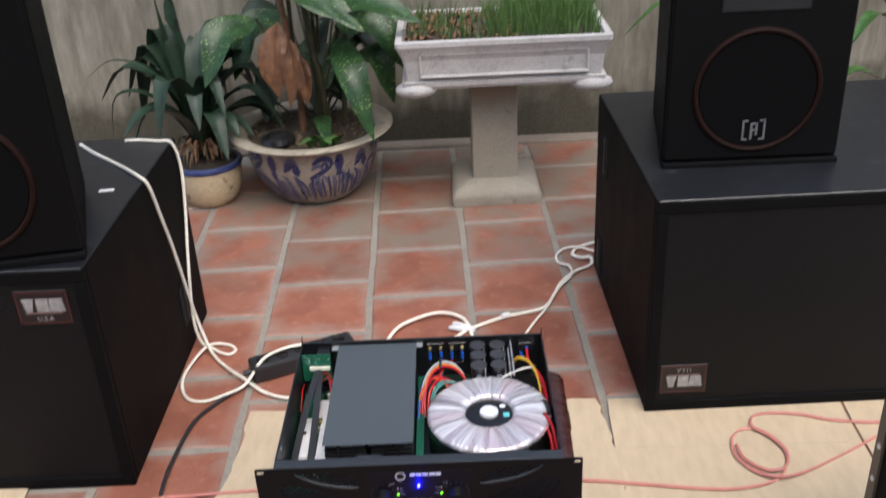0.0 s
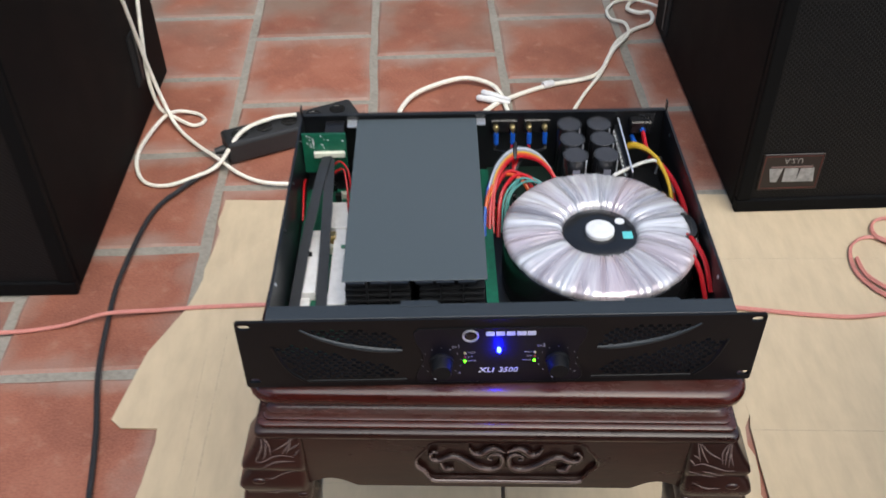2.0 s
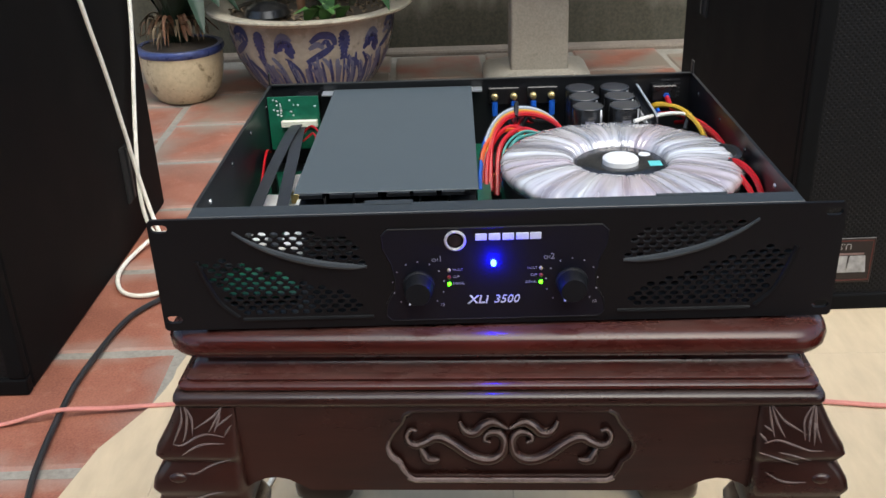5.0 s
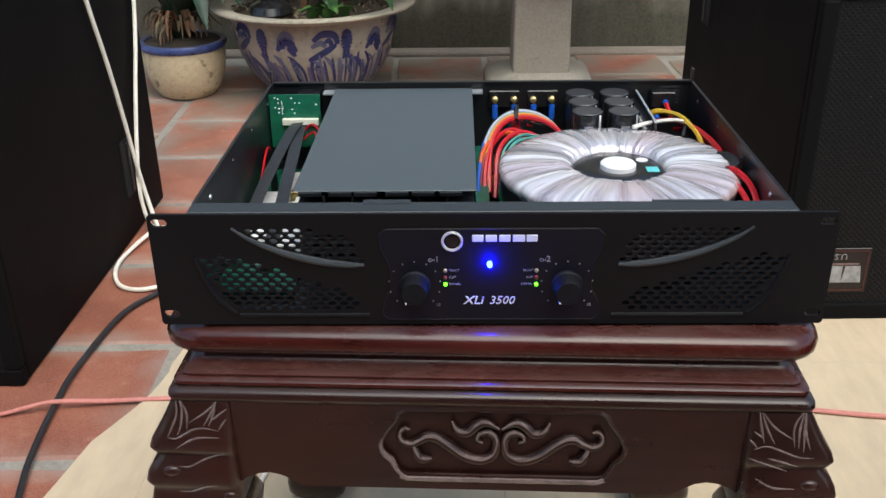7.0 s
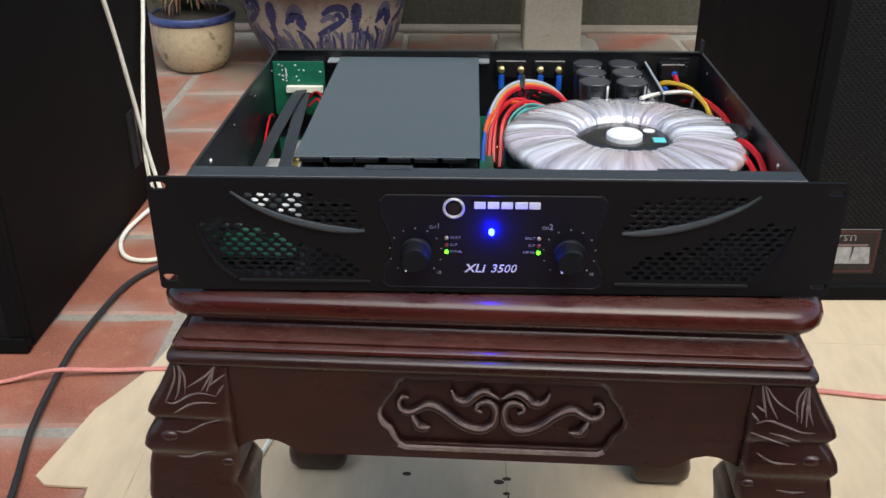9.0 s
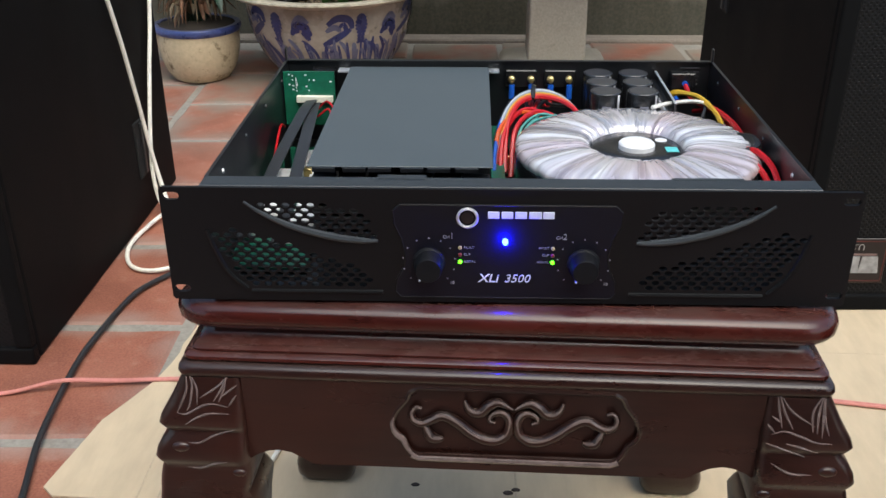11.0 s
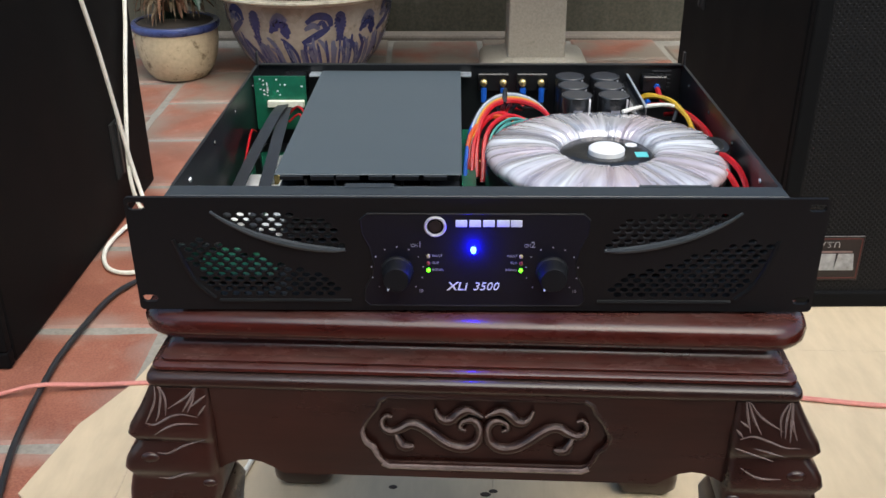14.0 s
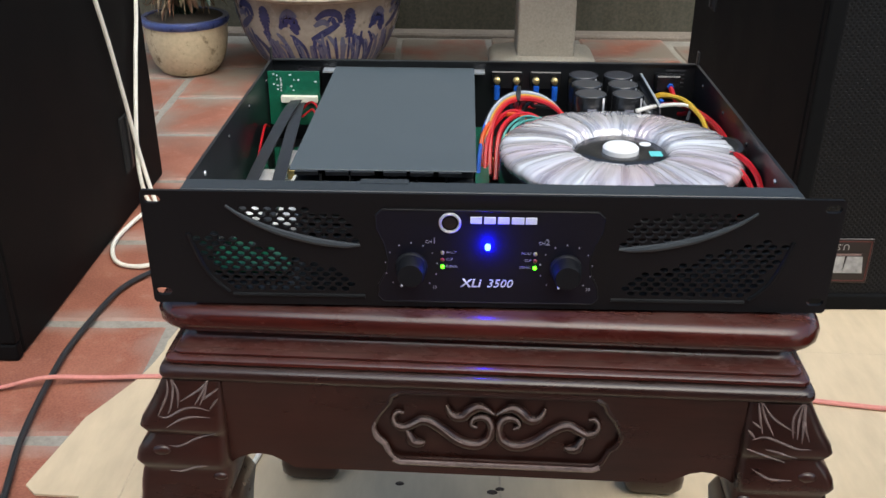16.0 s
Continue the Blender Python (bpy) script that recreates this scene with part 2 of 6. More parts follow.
def box(x0, x1, y0, y1, z0, z1, bev=0.0, seg=1, bm=None):
    bm = bm or bmesh.new()
    tmp = bmesh.new()
    bmesh.ops.create_cube(tmp, size=1.0)
    for v in tmp.verts:
        v.co = ((x0 + x1) / 2 + v.co.x * (x1 - x0), (y0 + y1) / 2 + v.co.y * (y1 - y0), (z0 + z1) / 2 + v.co.z * (z1 - z0))
    if bev:
        bmesh.ops.bevel(tmp, geom=tmp.edges[:], offset=bev, segments=seg, profile=0.5, affect="EDGES")
    return join(bm, tmp)


def join(bm, tmp):
    me = bpy.data.meshes.new("tmp")
    tmp.to_mesh(me)
    tmp.free()
    bm.from_mesh(me)
    bpy.data.meshes.remove(me)
    return bm


def lathe(profile, n=32, bm=None, at=(0, 0, 0), squash=(1, 1), wob=0.0, cap=True):
    """Turns (radius, height) pairs round the z axis."""
    bm = bm or bmesh.new()
    rings = []
    for r, z in profile:
        if r <= 1e-6:
            rings.append([bm.verts.new((at[0], at[1], at[2] + z))])
        else:
            rings.append([bm.verts.new((at[0] + r * squash[0] * math.cos(a) * (1 + wob * math.sin(3 * a)), at[1] + r * squash[1] * math.sin(a), at[2] + z))
                          for a in (2 * math.pi * i / n for i in range(n))])
    for p, q in zip(rings, rings[1:]):
        for i in range(n):
            j = (i + 1) % n
            if len(p) == 1 and len(q) == 1:
                continue
            if len(p) == 1:
                bm.faces.new((p[0], q[i], q[j]))
            elif len(q) == 1:
                bm.faces.new((p[i], p[j], q[0]))
            else:
                bm.faces.new((p[i], p[j], q[j], q[i]))
    for ring in (rings[0], rings[-1]):
        if cap and len(ring) > 2:
            bm.faces.new(ring)
    return bm


def smooth_path(pts, step=6):
    """Catmull-Rom through the points."""
    p = [Vector(q) for q in pts]
    p = [p[0] * 2 - p[1], *p, p[-1] * 2 - p[-2]]
    out = []
    for a, b, c, d in zip(p, p[1:], p[2:], p[3:]):
        for k in range(step):
            u = k / step
            out.append(0.5 * (2 * b + (c - a) * u + (2 * a - 5 * b + 4 * c - d) * u * u + (3 * b - a - 3 * c + d) * u ** 3))
    return [*out, p[-2]]


def tube(pts, r, n=8, bm=None, flat=1.0, step=6, smoothed=True, taper=None):
    """A round rod along a smooth path; taper gives the radius factor from 0 to 1 of its length."""
    bm = bm or bmesh.new()
    path = smooth_path(pts, step) if smoothed else [Vector(q) for q in pts]
    side, rings = None, []
    for i, p in enumerate(path):
        d = (path[min(i + 1, len(path) - 1)] - path[max(i - 1, 0)]).normalized()
        if side is None:
            side = d.cross(Vector((0, 0, 1)) if abs(d.z) < 0.9 else Vector((1, 0, 0))).normalized()
        else:
            side = (side - d * side.dot(d)).normalized()
        up = side.cross(d)
        k = r * (taper(i / (len(path) - 1)) if taper else 1.0)
        rings.append([bm.verts.new(p + side * (k * math.cos(2 * math.pi * j / n)) + up * (k * flat * math.sin(2 * math.pi * j / n))) for j in range(n)])
    for p, q in zip(rings, rings[1:]):
        for j in range(n):
            bm.faces.new((p[j], p[(j + 1) % n], q[(j + 1) % n], q[j]))
    bm.faces.new(rings[0])
    bm.faces.new(rings[-1])
    return bm


def ellipse(cx, cz, a, b, n=6, turn=0.0):
    return [(cx + a * math.cos(turn + 2 * math.pi * i / n), cz + b * math.sin(turn + 2 * math.pi * i / n)) for i in range(n)]


def plate(outer, holes, y0, y1):
    """A sheet in the xz plane between y0 and y1 with openings through it."""
    bm = bmesh.new()
    for loop in (outer, *holes):
        vs = [bm.verts.new((x, y0, z)) for x, z in loop]
        for a, b in zip(vs, vs[1:] + vs[:1]):
            bm.edges.new((a, b))
    bmesh.ops.triangle_fill(bm, use_beauty=True, use_dissolve=False, edges=bm.edges[:])
    ext = bmesh.ops.extrude_face_region(bm, geom=bm.faces[:])
    for v in ext["geom"]:
        if isinstance(v, bmesh.types.BMVert):
            v.co.y = y1
    return bm


def inside(x, z, poly):
    hit = False
    for (ax, az), (bx, bz) in zip(poly, poly[1:] + poly[:1]):
        if (az > z) != (bz > z) and x < (bx - ax) * (z - az) / (bz - az) + ax:
            hit = not hit
    return hit


def writing(text, size, parent, m, material, name="lettering", align="CENTER", shear=0.0, label="", squeeze=1.0, bold=0.0):
    """Flat raised letters in the built-in font, laid by the matrix m."""
    cu = bpy.data.curves.new("text", "FONT")
    cu.body, cu.size, cu.align_x, cu.align_y, cu.extrude, cu.shear = text, size, align, "CENTER", 0.0002, shear
    cu.resolution_u, cu.offset = 2, bold
    tmp = new("text", cu)
    me = bpy.data.meshes.new_from_object(tmp.evaluated_get(bpy.context.evaluated_depsgraph_get()))
    bpy.data.objects.remove(tmp)
    me.transform(m @ Matrix.Diagonal((squeeze, 1, 1, 1)))
    me.materials.clear()
    me.materials.append(material)
    ob = new(name, me)
    ob.parent = parent
    if label:
        ob["label"] = label
    return ob


# ---- the yard ----
STRIP = surf("dusty_cement", (0.21, 0.175, 0.14), 0.95, var=0.3, coarse=6, bump=0.5)
# dark grey for the two added light-shaping pieces out of view
SHADE = surf("light_block_grey", (0.07, 0.066, 0.06), 0.85, var=0.2)
ground = part("ground", box(-60, 60, -60, 60, -0.3, -0.05), SOIL)
tagged(ground, "bare dark earth round the paved yard", "ground", kind="structure")
floor = part("floor", box(-2.4, 2.4, -3.6, 2.82, -0.05, -0.005), MORTAR)
tagged(floor, "grey mortar bed of the tiled yard floor", "floor", kind="structure")
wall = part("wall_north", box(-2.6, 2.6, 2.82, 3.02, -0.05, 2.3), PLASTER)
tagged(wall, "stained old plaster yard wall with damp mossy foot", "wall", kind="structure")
foot = part("trim", box(-2.4, 2.4, 2.74, 2.82, -0.02, 0.012, 0.006), STRIP)
tagged(foot, "rough cement strip along the foot of the wall", "trim", kind="structure")
# added slab, never in view: cuts sky light from the viewer's side
sky_block = part("ceiling", box(-2.6, 2.6, -3.8, -2.5, 2.6, 2.75), SHADE)
tagged(sky_block, "added grey slab out of view that holds back sky light", "ceiling", kind="structure")
# added dark wall, never in view: closes the yard and dims reflections
back_block = part("unseen_wall_south", box(-2.6, 2.6, -3.8, -3.6, -0.05, 2.6), SHADE)
tagged(back_block, "added plain dark wall out of view that closes the yard", "wall", kind="structure")


# ---- loudspeakers ----
def badge(parent, cx, cz, y, over):
    """Maker's plate: a red line frame, three pale blocks and a line of small writing, turned over on one cabinet."""
    s = -1 if over else 1
    b = part("badge", box(cx - 0.058, cx + 0.058, y - 0.003, y, cz - 0.042, cz + 0.042, 0.001), BADGE, parent, "dark maker's plate with red border")
    for nm, x0, x1, z0, z1 in (("border", -0.055, 0.055, 0.036, 0.038), ("border", -0.055, 0.055, -0.038, -0.036), ("border", -0.055, -0.053, -0.038, 0.038), ("border", 0.053, 0.055, -0.038, 0.038)):
        part(nm, box(cx + x0, cx + x1, y - 0.0036, y - 0.003, cz + z0, cz + z1), REDLINE, b)
    for x0, x1, slant in ((-0.043, -0.017, 0.007), (-0.013, 0.013, 0.0), (0.017, 0.043, -0.004)):
        bm = plate([(cx + x0 + slant, cz - 0.009 if s > 0 else cz - 0.022), (cx + x1 - slant, cz - 0.009 if s > 0 else cz - 0.022), (cx + x1, cz + 0.022 if s > 0 else cz + 0.009), (cx + x0, cz + 0.022 if s > 0 else cz + 0.009)], [], y - 0.0042, y - 0.003)
        part("logo_block", bm, PALE, b, "plain pale block of the maker's mark")
    part("writing_bar", box(cx - 0.04, cx + 0.04, y - 0.004, y - 0.003, cz - s * 0.0125 - 0.0018, cz - s * 0.0125 + 0.0018), REDPALE, b)
    m = pose(cx, y - 0.0035, cz - s * 0.027, 90, 0, 0) @ pose(0, 0, 0, 0, 0, 0 if s > 0 else 180)
    writing("U.S.A", 0.016, b, m, PALE)


def subwoofer(at, turn, over, label):
    """Bass cabinet 1.1 m wide; origin at the bottom of its inner front corner, body running outward along +x."""
    W, D, Hh = 1.10, 0.775, 0.58
    t = thing("subwoofer", at, label, "loudspeaker", "bass cabinets", turn)
    sgn = 1 if over else -1
    X = lambda a, b: (min(sgn * a, sgn * b), max(sgn * a, sgn * b))
    rim = 0.028
    body = bmesh.new()
    box(*X(0, W), 0.012, D, 0, Hh, 0.006, 2, bm=body)
    part("body", body, CARPET, t)
    part("top_panel", box(*X(0.003, W - 0.003), -0.004, D - 0.004, Hh - 0.004, Hh + 0.0025, 0.002), SUBTOP, t, "black painted top with bluish sky sheen in its colour")
    for nm, x0, x1, z0, z1 in (("rim", 0, W, 0, 0.03), ("rim", 0, W, Hh - 0.03, Hh), ("rim", 0, rim, 0.03, Hh - 0.03), ("rim", W - rim, W, 0.03, Hh - 0.03)):
        part(nm, box(*X(x0, x1), -0.008, 0.012, z0, z1, 0.004, 2), CARPET, t)
    gr = part("grille_cloth", box(*X(rim, W - rim), 0.004, 0.012, 0.03, Hh - 0.03), FOAM, t)
    part("grille_sheet", box(*X(rim, W - rim), -0.002, 0.0, 0.03, Hh - 0.03), MESH, t, "finely perforated black steel grille")
    if over:
        badge(t, sgn * 0.092, 0.094, -0.002, True)
    else:
        badge(t, sgn * 0.103, 0.492, -0.002, False)
    hs = ((0.62, 0.44), (0.67, 0.09)) if over else ((0.58, 0.15),)
    for hy, hz in hs:
        ring = bmesh.new()
        box(*X(-0.004, 0.004), hy - 0.03, hy + 0.03, hz - 0.06, hz + 0.06, 0.003, 2, bm=ring)
        hd = part("handle", ring, SLOT, t, "black recessed carrying slot")
        part("grip_bar", box(*X(-0.008, -0.003), hy - 0.006, hy + 0.006, hz - 0.055, hz + 0.055, 0.002), STEEL, hd)
    return t


def top_speaker(at, turn, label):
    """Two-way cabinet with raked sides; origin at the middle of its front bottom edge."""
    W, Wb, D, Hh = 0.42, 0.29, 0.42, 0.68
    t = thing("top_loudspeaker", at, label, "loudspeaker", "top cabinets", turn)
    bm = bmesh.new()
    pts = [(-W / 2, 0.012), (W / 2, 0.012), (Wb / 2, D), (-Wb / 2, D)]
    lo, hi = [bm.verts.new((x, y, 0)) for x, y in pts], [bm.verts.new((x, y, Hh)) for x, y in pts]
    bm.faces.new(lo), bm.faces.new(hi)
    for i in range(4):
        bm.faces.new((lo[i], lo[(i + 1) % 4], hi[(i + 1) % 4], hi[i]))
    bmesh.ops.bevel(bm, geom=bm.edges[:], offset=0.008, segments=2, profile=0.5, affect="EDGES")
    part("body", bm, CARPET, t)
    part("front_edge", box(-W / 2, W / 2, -0.012, 0.02, 0.0, 0.018, 0.004, 2), CARPET, t)
    part("grille", box(-W / 2 + 0.004, W / 2 - 0.004, -0.006, 0.014, 0.022, Hh - 0.006, 0.006, 3), GRILLE, t, "black foam-backed grille")
    ring = bmesh.new()
    tube([(0.143 * math.cos(a), -0.006, 0.19 + 0.143 * math.sin(a)) for a in (2 * math.pi * i / 48 for i in range(49))], 0.0070, 8, ring, 1.0, smoothed=False)
    part("woofer_ring", ring, RING, t, "dull copper-red driver ring behind the grille")
    part("woofer_cone", lathe([(0.135, 0.0), (0.135, 0.003), (0.05, 0.0015), (0, 0.0025)], 32), FOAM, t).matrix_basis = pose(0, -0.006, 0.19, 90, 0, 0)
    hb = box(-0.1, 0.1, -0.009, -0.004, 0.375, 0.52, 0.004, 2)
    part("horn", hb, HORN, t, "grey-black horn mouth")
    lg = bmesh.new()
    for s in (-1, 1):
        box(s * 0.025 - 0.002, s * 0.025 + 0.002, -0.011, -0.006, 0.07, 0.12, bm=lg)
        for z in (0.07, 0.116):
            box(*sorted((s * 0.025, s * 0.014)), -0.011, -0.006, z, z + 0.004, bm=lg)
    box(-0.008, -0.003, -0.011, -0.006, 0.072, 0.112, bm=lg)
    box(-0.004, 0.006, -0.011, -0.006, 0.108, 0.113, bm=lg)
    box(-0.004, 0.006, -0.011, -0.006, 0.093, 0.097, bm=lg)
    box(0.004, 0.009, -0.011, -0.006, 0.082, 0.111, bm=lg)
    part("logo_mark", lg, LOGO, t, "pale bracketed maker's mark")
    return t


BADGE = surf("badge_black", (0.012, 0.008, 0.008), 0.4, var=0.2)
REDLINE = surf("badge_red", (0.075, 0.016, 0.014), 0.5, var=0.2)
REDPALE = surf("badge_pink", (0.17, 0.11, 0.10), 0.5, var=0.2)
PALE = surf("badge_silver", (0.27, 0.265, 0.26), 0.45, var=0.35, coarse=60)
LOGO = surf("dull_silver", (0.16, 0.16, 0.17), 0.45, var=0.2)
HORN = surf("horn_plastic", (0.016, 0.016, 0.018), 0.4, var=0.2)

subwoofer((-0.711, 0.645, 0.0), 0.0, False, "black bass loudspeaker cabinet standing upright on the tiles")
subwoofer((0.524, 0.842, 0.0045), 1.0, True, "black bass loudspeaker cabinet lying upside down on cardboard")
top_speaker((0.782, 1.030, 0.5825), 0.0, "black two-way loudspeaker standing on a bass cabinet")
top_speaker((-0.924, 0.652, 0.5825), 10.0, "black two-way loudspeaker turned slightly on a bass cabinet")


# ---- carved stool ----
# worn raised carving, with its glossy highlights also painted into the pale colour
WORN_GLINT = surf("rubbed_glint_lacquer", (0.115, 0.085, 0.078), 0.24, var=0.4, fine=200, coarse=40, bump=0.1, coat=0.3)


def ring_of(hx, hy, z, r, n=5):
    pts = []
    for sx, sy, a0 in ((1, 1, 0), (-1, 1, 90), (-1, -1, 180), (1, -1, 270)):
        for k in range(n + 1):
            a = radians(a0 + 90 * k / n)
            pts.append((sx * (hx - r) + r * math.cos(a), sy * (hy - r) + r * math.sin(a), z))
    return pts


def loft(rings, bm=None):
    bm = bm or bmesh.new()
    vs = [[bm.verts.new(p) for p in ring] for ring in rings]
    n = len(vs[0])
    for a, b in zip(vs, vs[1:]):
        for i in range(n):
            bm.faces.new((a[i], a[(i + 1) % n], b[(i + 1) % n], b[i]))
    bm.faces.new(vs[0])
    bm.faces.new(vs[-1])
    return bm


LEG = [(0.4288, 0.2362, 0.190), (0.419, 0.2410, 0.190), (0.407, 0.2470, 0.190), (0.397, 0.2535, 0.190), (0.391, 0.2555, 0.190), (0.387, 0.2530, 0.190),
       (0.384, 0.2490, 0.190), (0.381, 0.2505, 0.190), (0.376, 0.2550, 0.190), (0.368, 0.2595, 0.190), (0.361, 0.2612, 0.190), (0.357, 0.2590, 0.190), (0.354, 0.2568, 0.189),
       (0.350, 0.2580, 0.1880), (0.341, 0.2600, 0.1880), (0.333, 0.2610, 0.1900), (0.327, 0.2615, 0.1920), (0.321, 0.2625, 0.1890), (0.312, 0.2635, 0.1860), (0.298, 0.2640, 0.1870),
       (0.275, 0.2625, 0.1890), (0.25, 0.2590, 0.1890), (0.18, 0.252, 0.184), (0.11, 0.248, 0.186), (0.06, 0.254, 0.184),
       (0.035, 0.258, 0.182), (0.018, 0.258, 0.184), (0.009, 0.253, 0.188)]
FLAT = 0.45
STEP = 0.0345  # the stool is this much shallower than wide, each half


def flat_of(o):
    """The legs swell less across the stool's depth than across its width."""
    return 0.243 + (o - 0.243) * FLAT


def leg_front(z):
    """How far the leg's outer face stands from the stool's middle at that height, across its depth."""
    for (z1, o1, _), (z0, o0, _) in zip(LEG, LEG[1:]):
        if z0 <= z <= z1:
            return flat_of(o0 + (o1 - o0) * (z - z0) / (z1 - z0)) - STEP
    return flat_of(LEG[0][1]) - STEP


def swell(u):
    return 0.42 + 0.78 * math.sin(math.pi * min(1, max(0, u)))


def carved_stool(at, turn):
    t = thing("carved_stool", at, "dark red lacquered hardwood stool with carved apron and scroll legs", "stool", turn=turn)
    hd = 0.2045

    def run(name, profile, material):
        part(name, loft([ring_of(hx, hy, z, rr) for hx, hy, z, rr in profile]), material, t, smooth=True)

    run("top", [(0.228, 0.176, 0.4815, 0.020), (0.234, 0.182, 0.4812, 0.024), (0.2395, 0.1875, 0.4795, 0.028), (0.2430, 0.1910, 0.4760, 0.030), (0.2444, 0.1924, 0.4710, 0.031), (0.2438, 0.1918, 0.4660, 0.030), (0.2410, 0.1888, 0.4620, 0.028), (0.2355, 0.1842, 0.4602, 0.024)], REDWOOD)
    run("neck", [(0.2345, 0.1836, 0.4601, 0.020), (0.2298, 0.1806, 0.4590, 0.018), (0.2278, 0.1800, 0.4565, 0.016), (0.2270, 0.1814, 0.4535, 0.014), (0.2268, 0.1850, 0.4505, 0.012), (0.2268, 0.1892, 0.4490, 0.010)], REDWOOD)
    run("ledge", [(0.2268, 0.1895, 0.4489, 0.010), (0.2282, 0.1935, 0.4486, 0.008), (0.2290, 0.1955, 0.4476, 0.008), (0.2290, 0.1957, 0.4464, 0.008), (0.2278, 0.1945, 0.4456, 0.008)], REDWOOD)
    run("bead", [(0.2290, 0.1945, 0.4455, 0.010), (0.2325, 0.1985, 0.4450, 0.008), (0.2342, 0.2003, 0.4436, 0.008), (0.2345, 0.2006, 0.4412, 0.008), (0.2330, 0.1990, 0.4394, 0.008)], REDWOOD)
    run("shoulder", [(0.2330, 0.1990, 0.4393, 0.010), (0.2360, 0.2035, 0.4384, 0.008), (0.2378, 0.2056, 0.4362, 0.008), (0.2384, 0.2064, 0.4330, 0.008), (0.2376, 0.2056, 0.4302, 0.008), (0.2355, 0.2040, 0.4288, 0.008)], WOOD)
    # aprons between the legs: arched ends, a sunk cartouche on the front
    cx = 0.011
    right = [(0.0700, 0.4255), (0.0765, 0.4215), (0.0790, 0.4150), (0.0860, 0.4055), (0.0890, 0.3990), (0.0905, 0.3930), (0.0895, 0.3875), (0.0870, 0.3832), (0.0822, 0.3792), (0.0800, 0.3725), (0.0765, 0.3665), (0.0710, 0.3638)]
    cart = [(cx + 0.0025 + x, z) for x, z in right] + [(cx - x, z) for x, z in reversed(right)]

    def apron_outline(h):
        up = [(h, 0.3545), (h - 0.007, 0.3595), (h - 0.016, 0.3632), (h - 0.024, 0.3642), (h - 0.033, 0.3622), (h - 0.042, 0.3572), (h - 0.050, 0.3520)]
        return [(-h, 0.4295), (h, 0.4295), *up, *[(-x, z) for x, z in reversed(up)]]

    fy = -hd
    ap = part("apron", plate(apron_outline(0.1905), [cart], fy, fy + 0.02), WOOD, t)
    part("panel", plate([(cx + (x - cx) * 1.03, 0.395 + (z - 0.395) * 1.03) for x, z in cart], [], fy + 0.0045, fy + 0.012), WOOD, ap)
    part("cartouche_rim", tube([(x, fy + 0.0012, z) for x, z in cart + cart[:1]], 0.0022, 6, smoothed=False), WOOD, ap, smooth=True)
    low = [(x, z) for x, z in cart if z < 0.3725]
    part("cartouche_sill", tube([(x, fy - 0.0002, z - 0.0016) for x, z in low], 0.0024, 8, smoothed=False), WORN_GLINT, ap, "pale edge of the carving, rubbed and with painted highlight", smooth=True)
    lobe = [(x, z) for x, z in cart[12:20]]
    part("cartouche_sill", tube([(x, fy - 0.0002, z) for x, z in lobe], 0.0020, 8, smoothed=False, taper=swell), WORN_GLINT, ap, smooth=True)
    curls = [[(0.0680, 0.4068), (0.0725, 0.4076), (0.0756, 0.4028), (0.0738, 0.3963), (0.0683, 0.3938), (0.0617, 0.3968), (0.0550, 0.4009), (0.0480, 0.3999), (0.0398, 0.3942), (0.0295, 0.3854), (0.0200, 0.3810), (0.0116, 0.3811), (0.0047, 0.3868), (0.0028, 0.3968), (0.0053, 0.4038), (0.0105, 0.4060), (0.0165, 0.4035), (0.0175, 0.3986), (0.0135, 0.3961)],
             [(0.0360, 0.4150), (0.0335, 0.4088), (0.0292, 0.4052), (0.0238, 0.4062), (0.0184, 0.4118), (0.0125, 0.4149), (0.0070, 0.4130), (0.0010, 0.4088)],
             [(0.0665, 0.3940), (0.0638, 0.3868), (0.0610, 0.3814), (0.0560, 0.3800), (0.0520, 0.3808)]]
    for pts in curls:
        for s in (1, -1):
            body = [(cx + s * x, fy + 0.0022, z - 0.0012) for x, z in pts]
            c = part("scroll", tube(body, 0.0036, 10, taper=swell), WOOD, ap, smooth=True)
            # pale rod painted as the sky's highlight along the scroll's upper side
            part("highlight_ridge", tube([(x, y - 0.0022, z + 0.0016) for x, y, z in body], 0.0016, 6, taper=swell), WORN_GLINT, c, smooth=True)
    part("apron", plate(apron_outline(0.1905), [], hd - 0.0200, hd), WOOD, t)
    for s in (-1, 1):
        bm = plate(apron_outline(0.158), [], 0, 0.02)
        bm.transform(pose(s * 0.2350, 0, 0, 0, 0, 90 * s))
        part("apron", bm, WOOD, t)
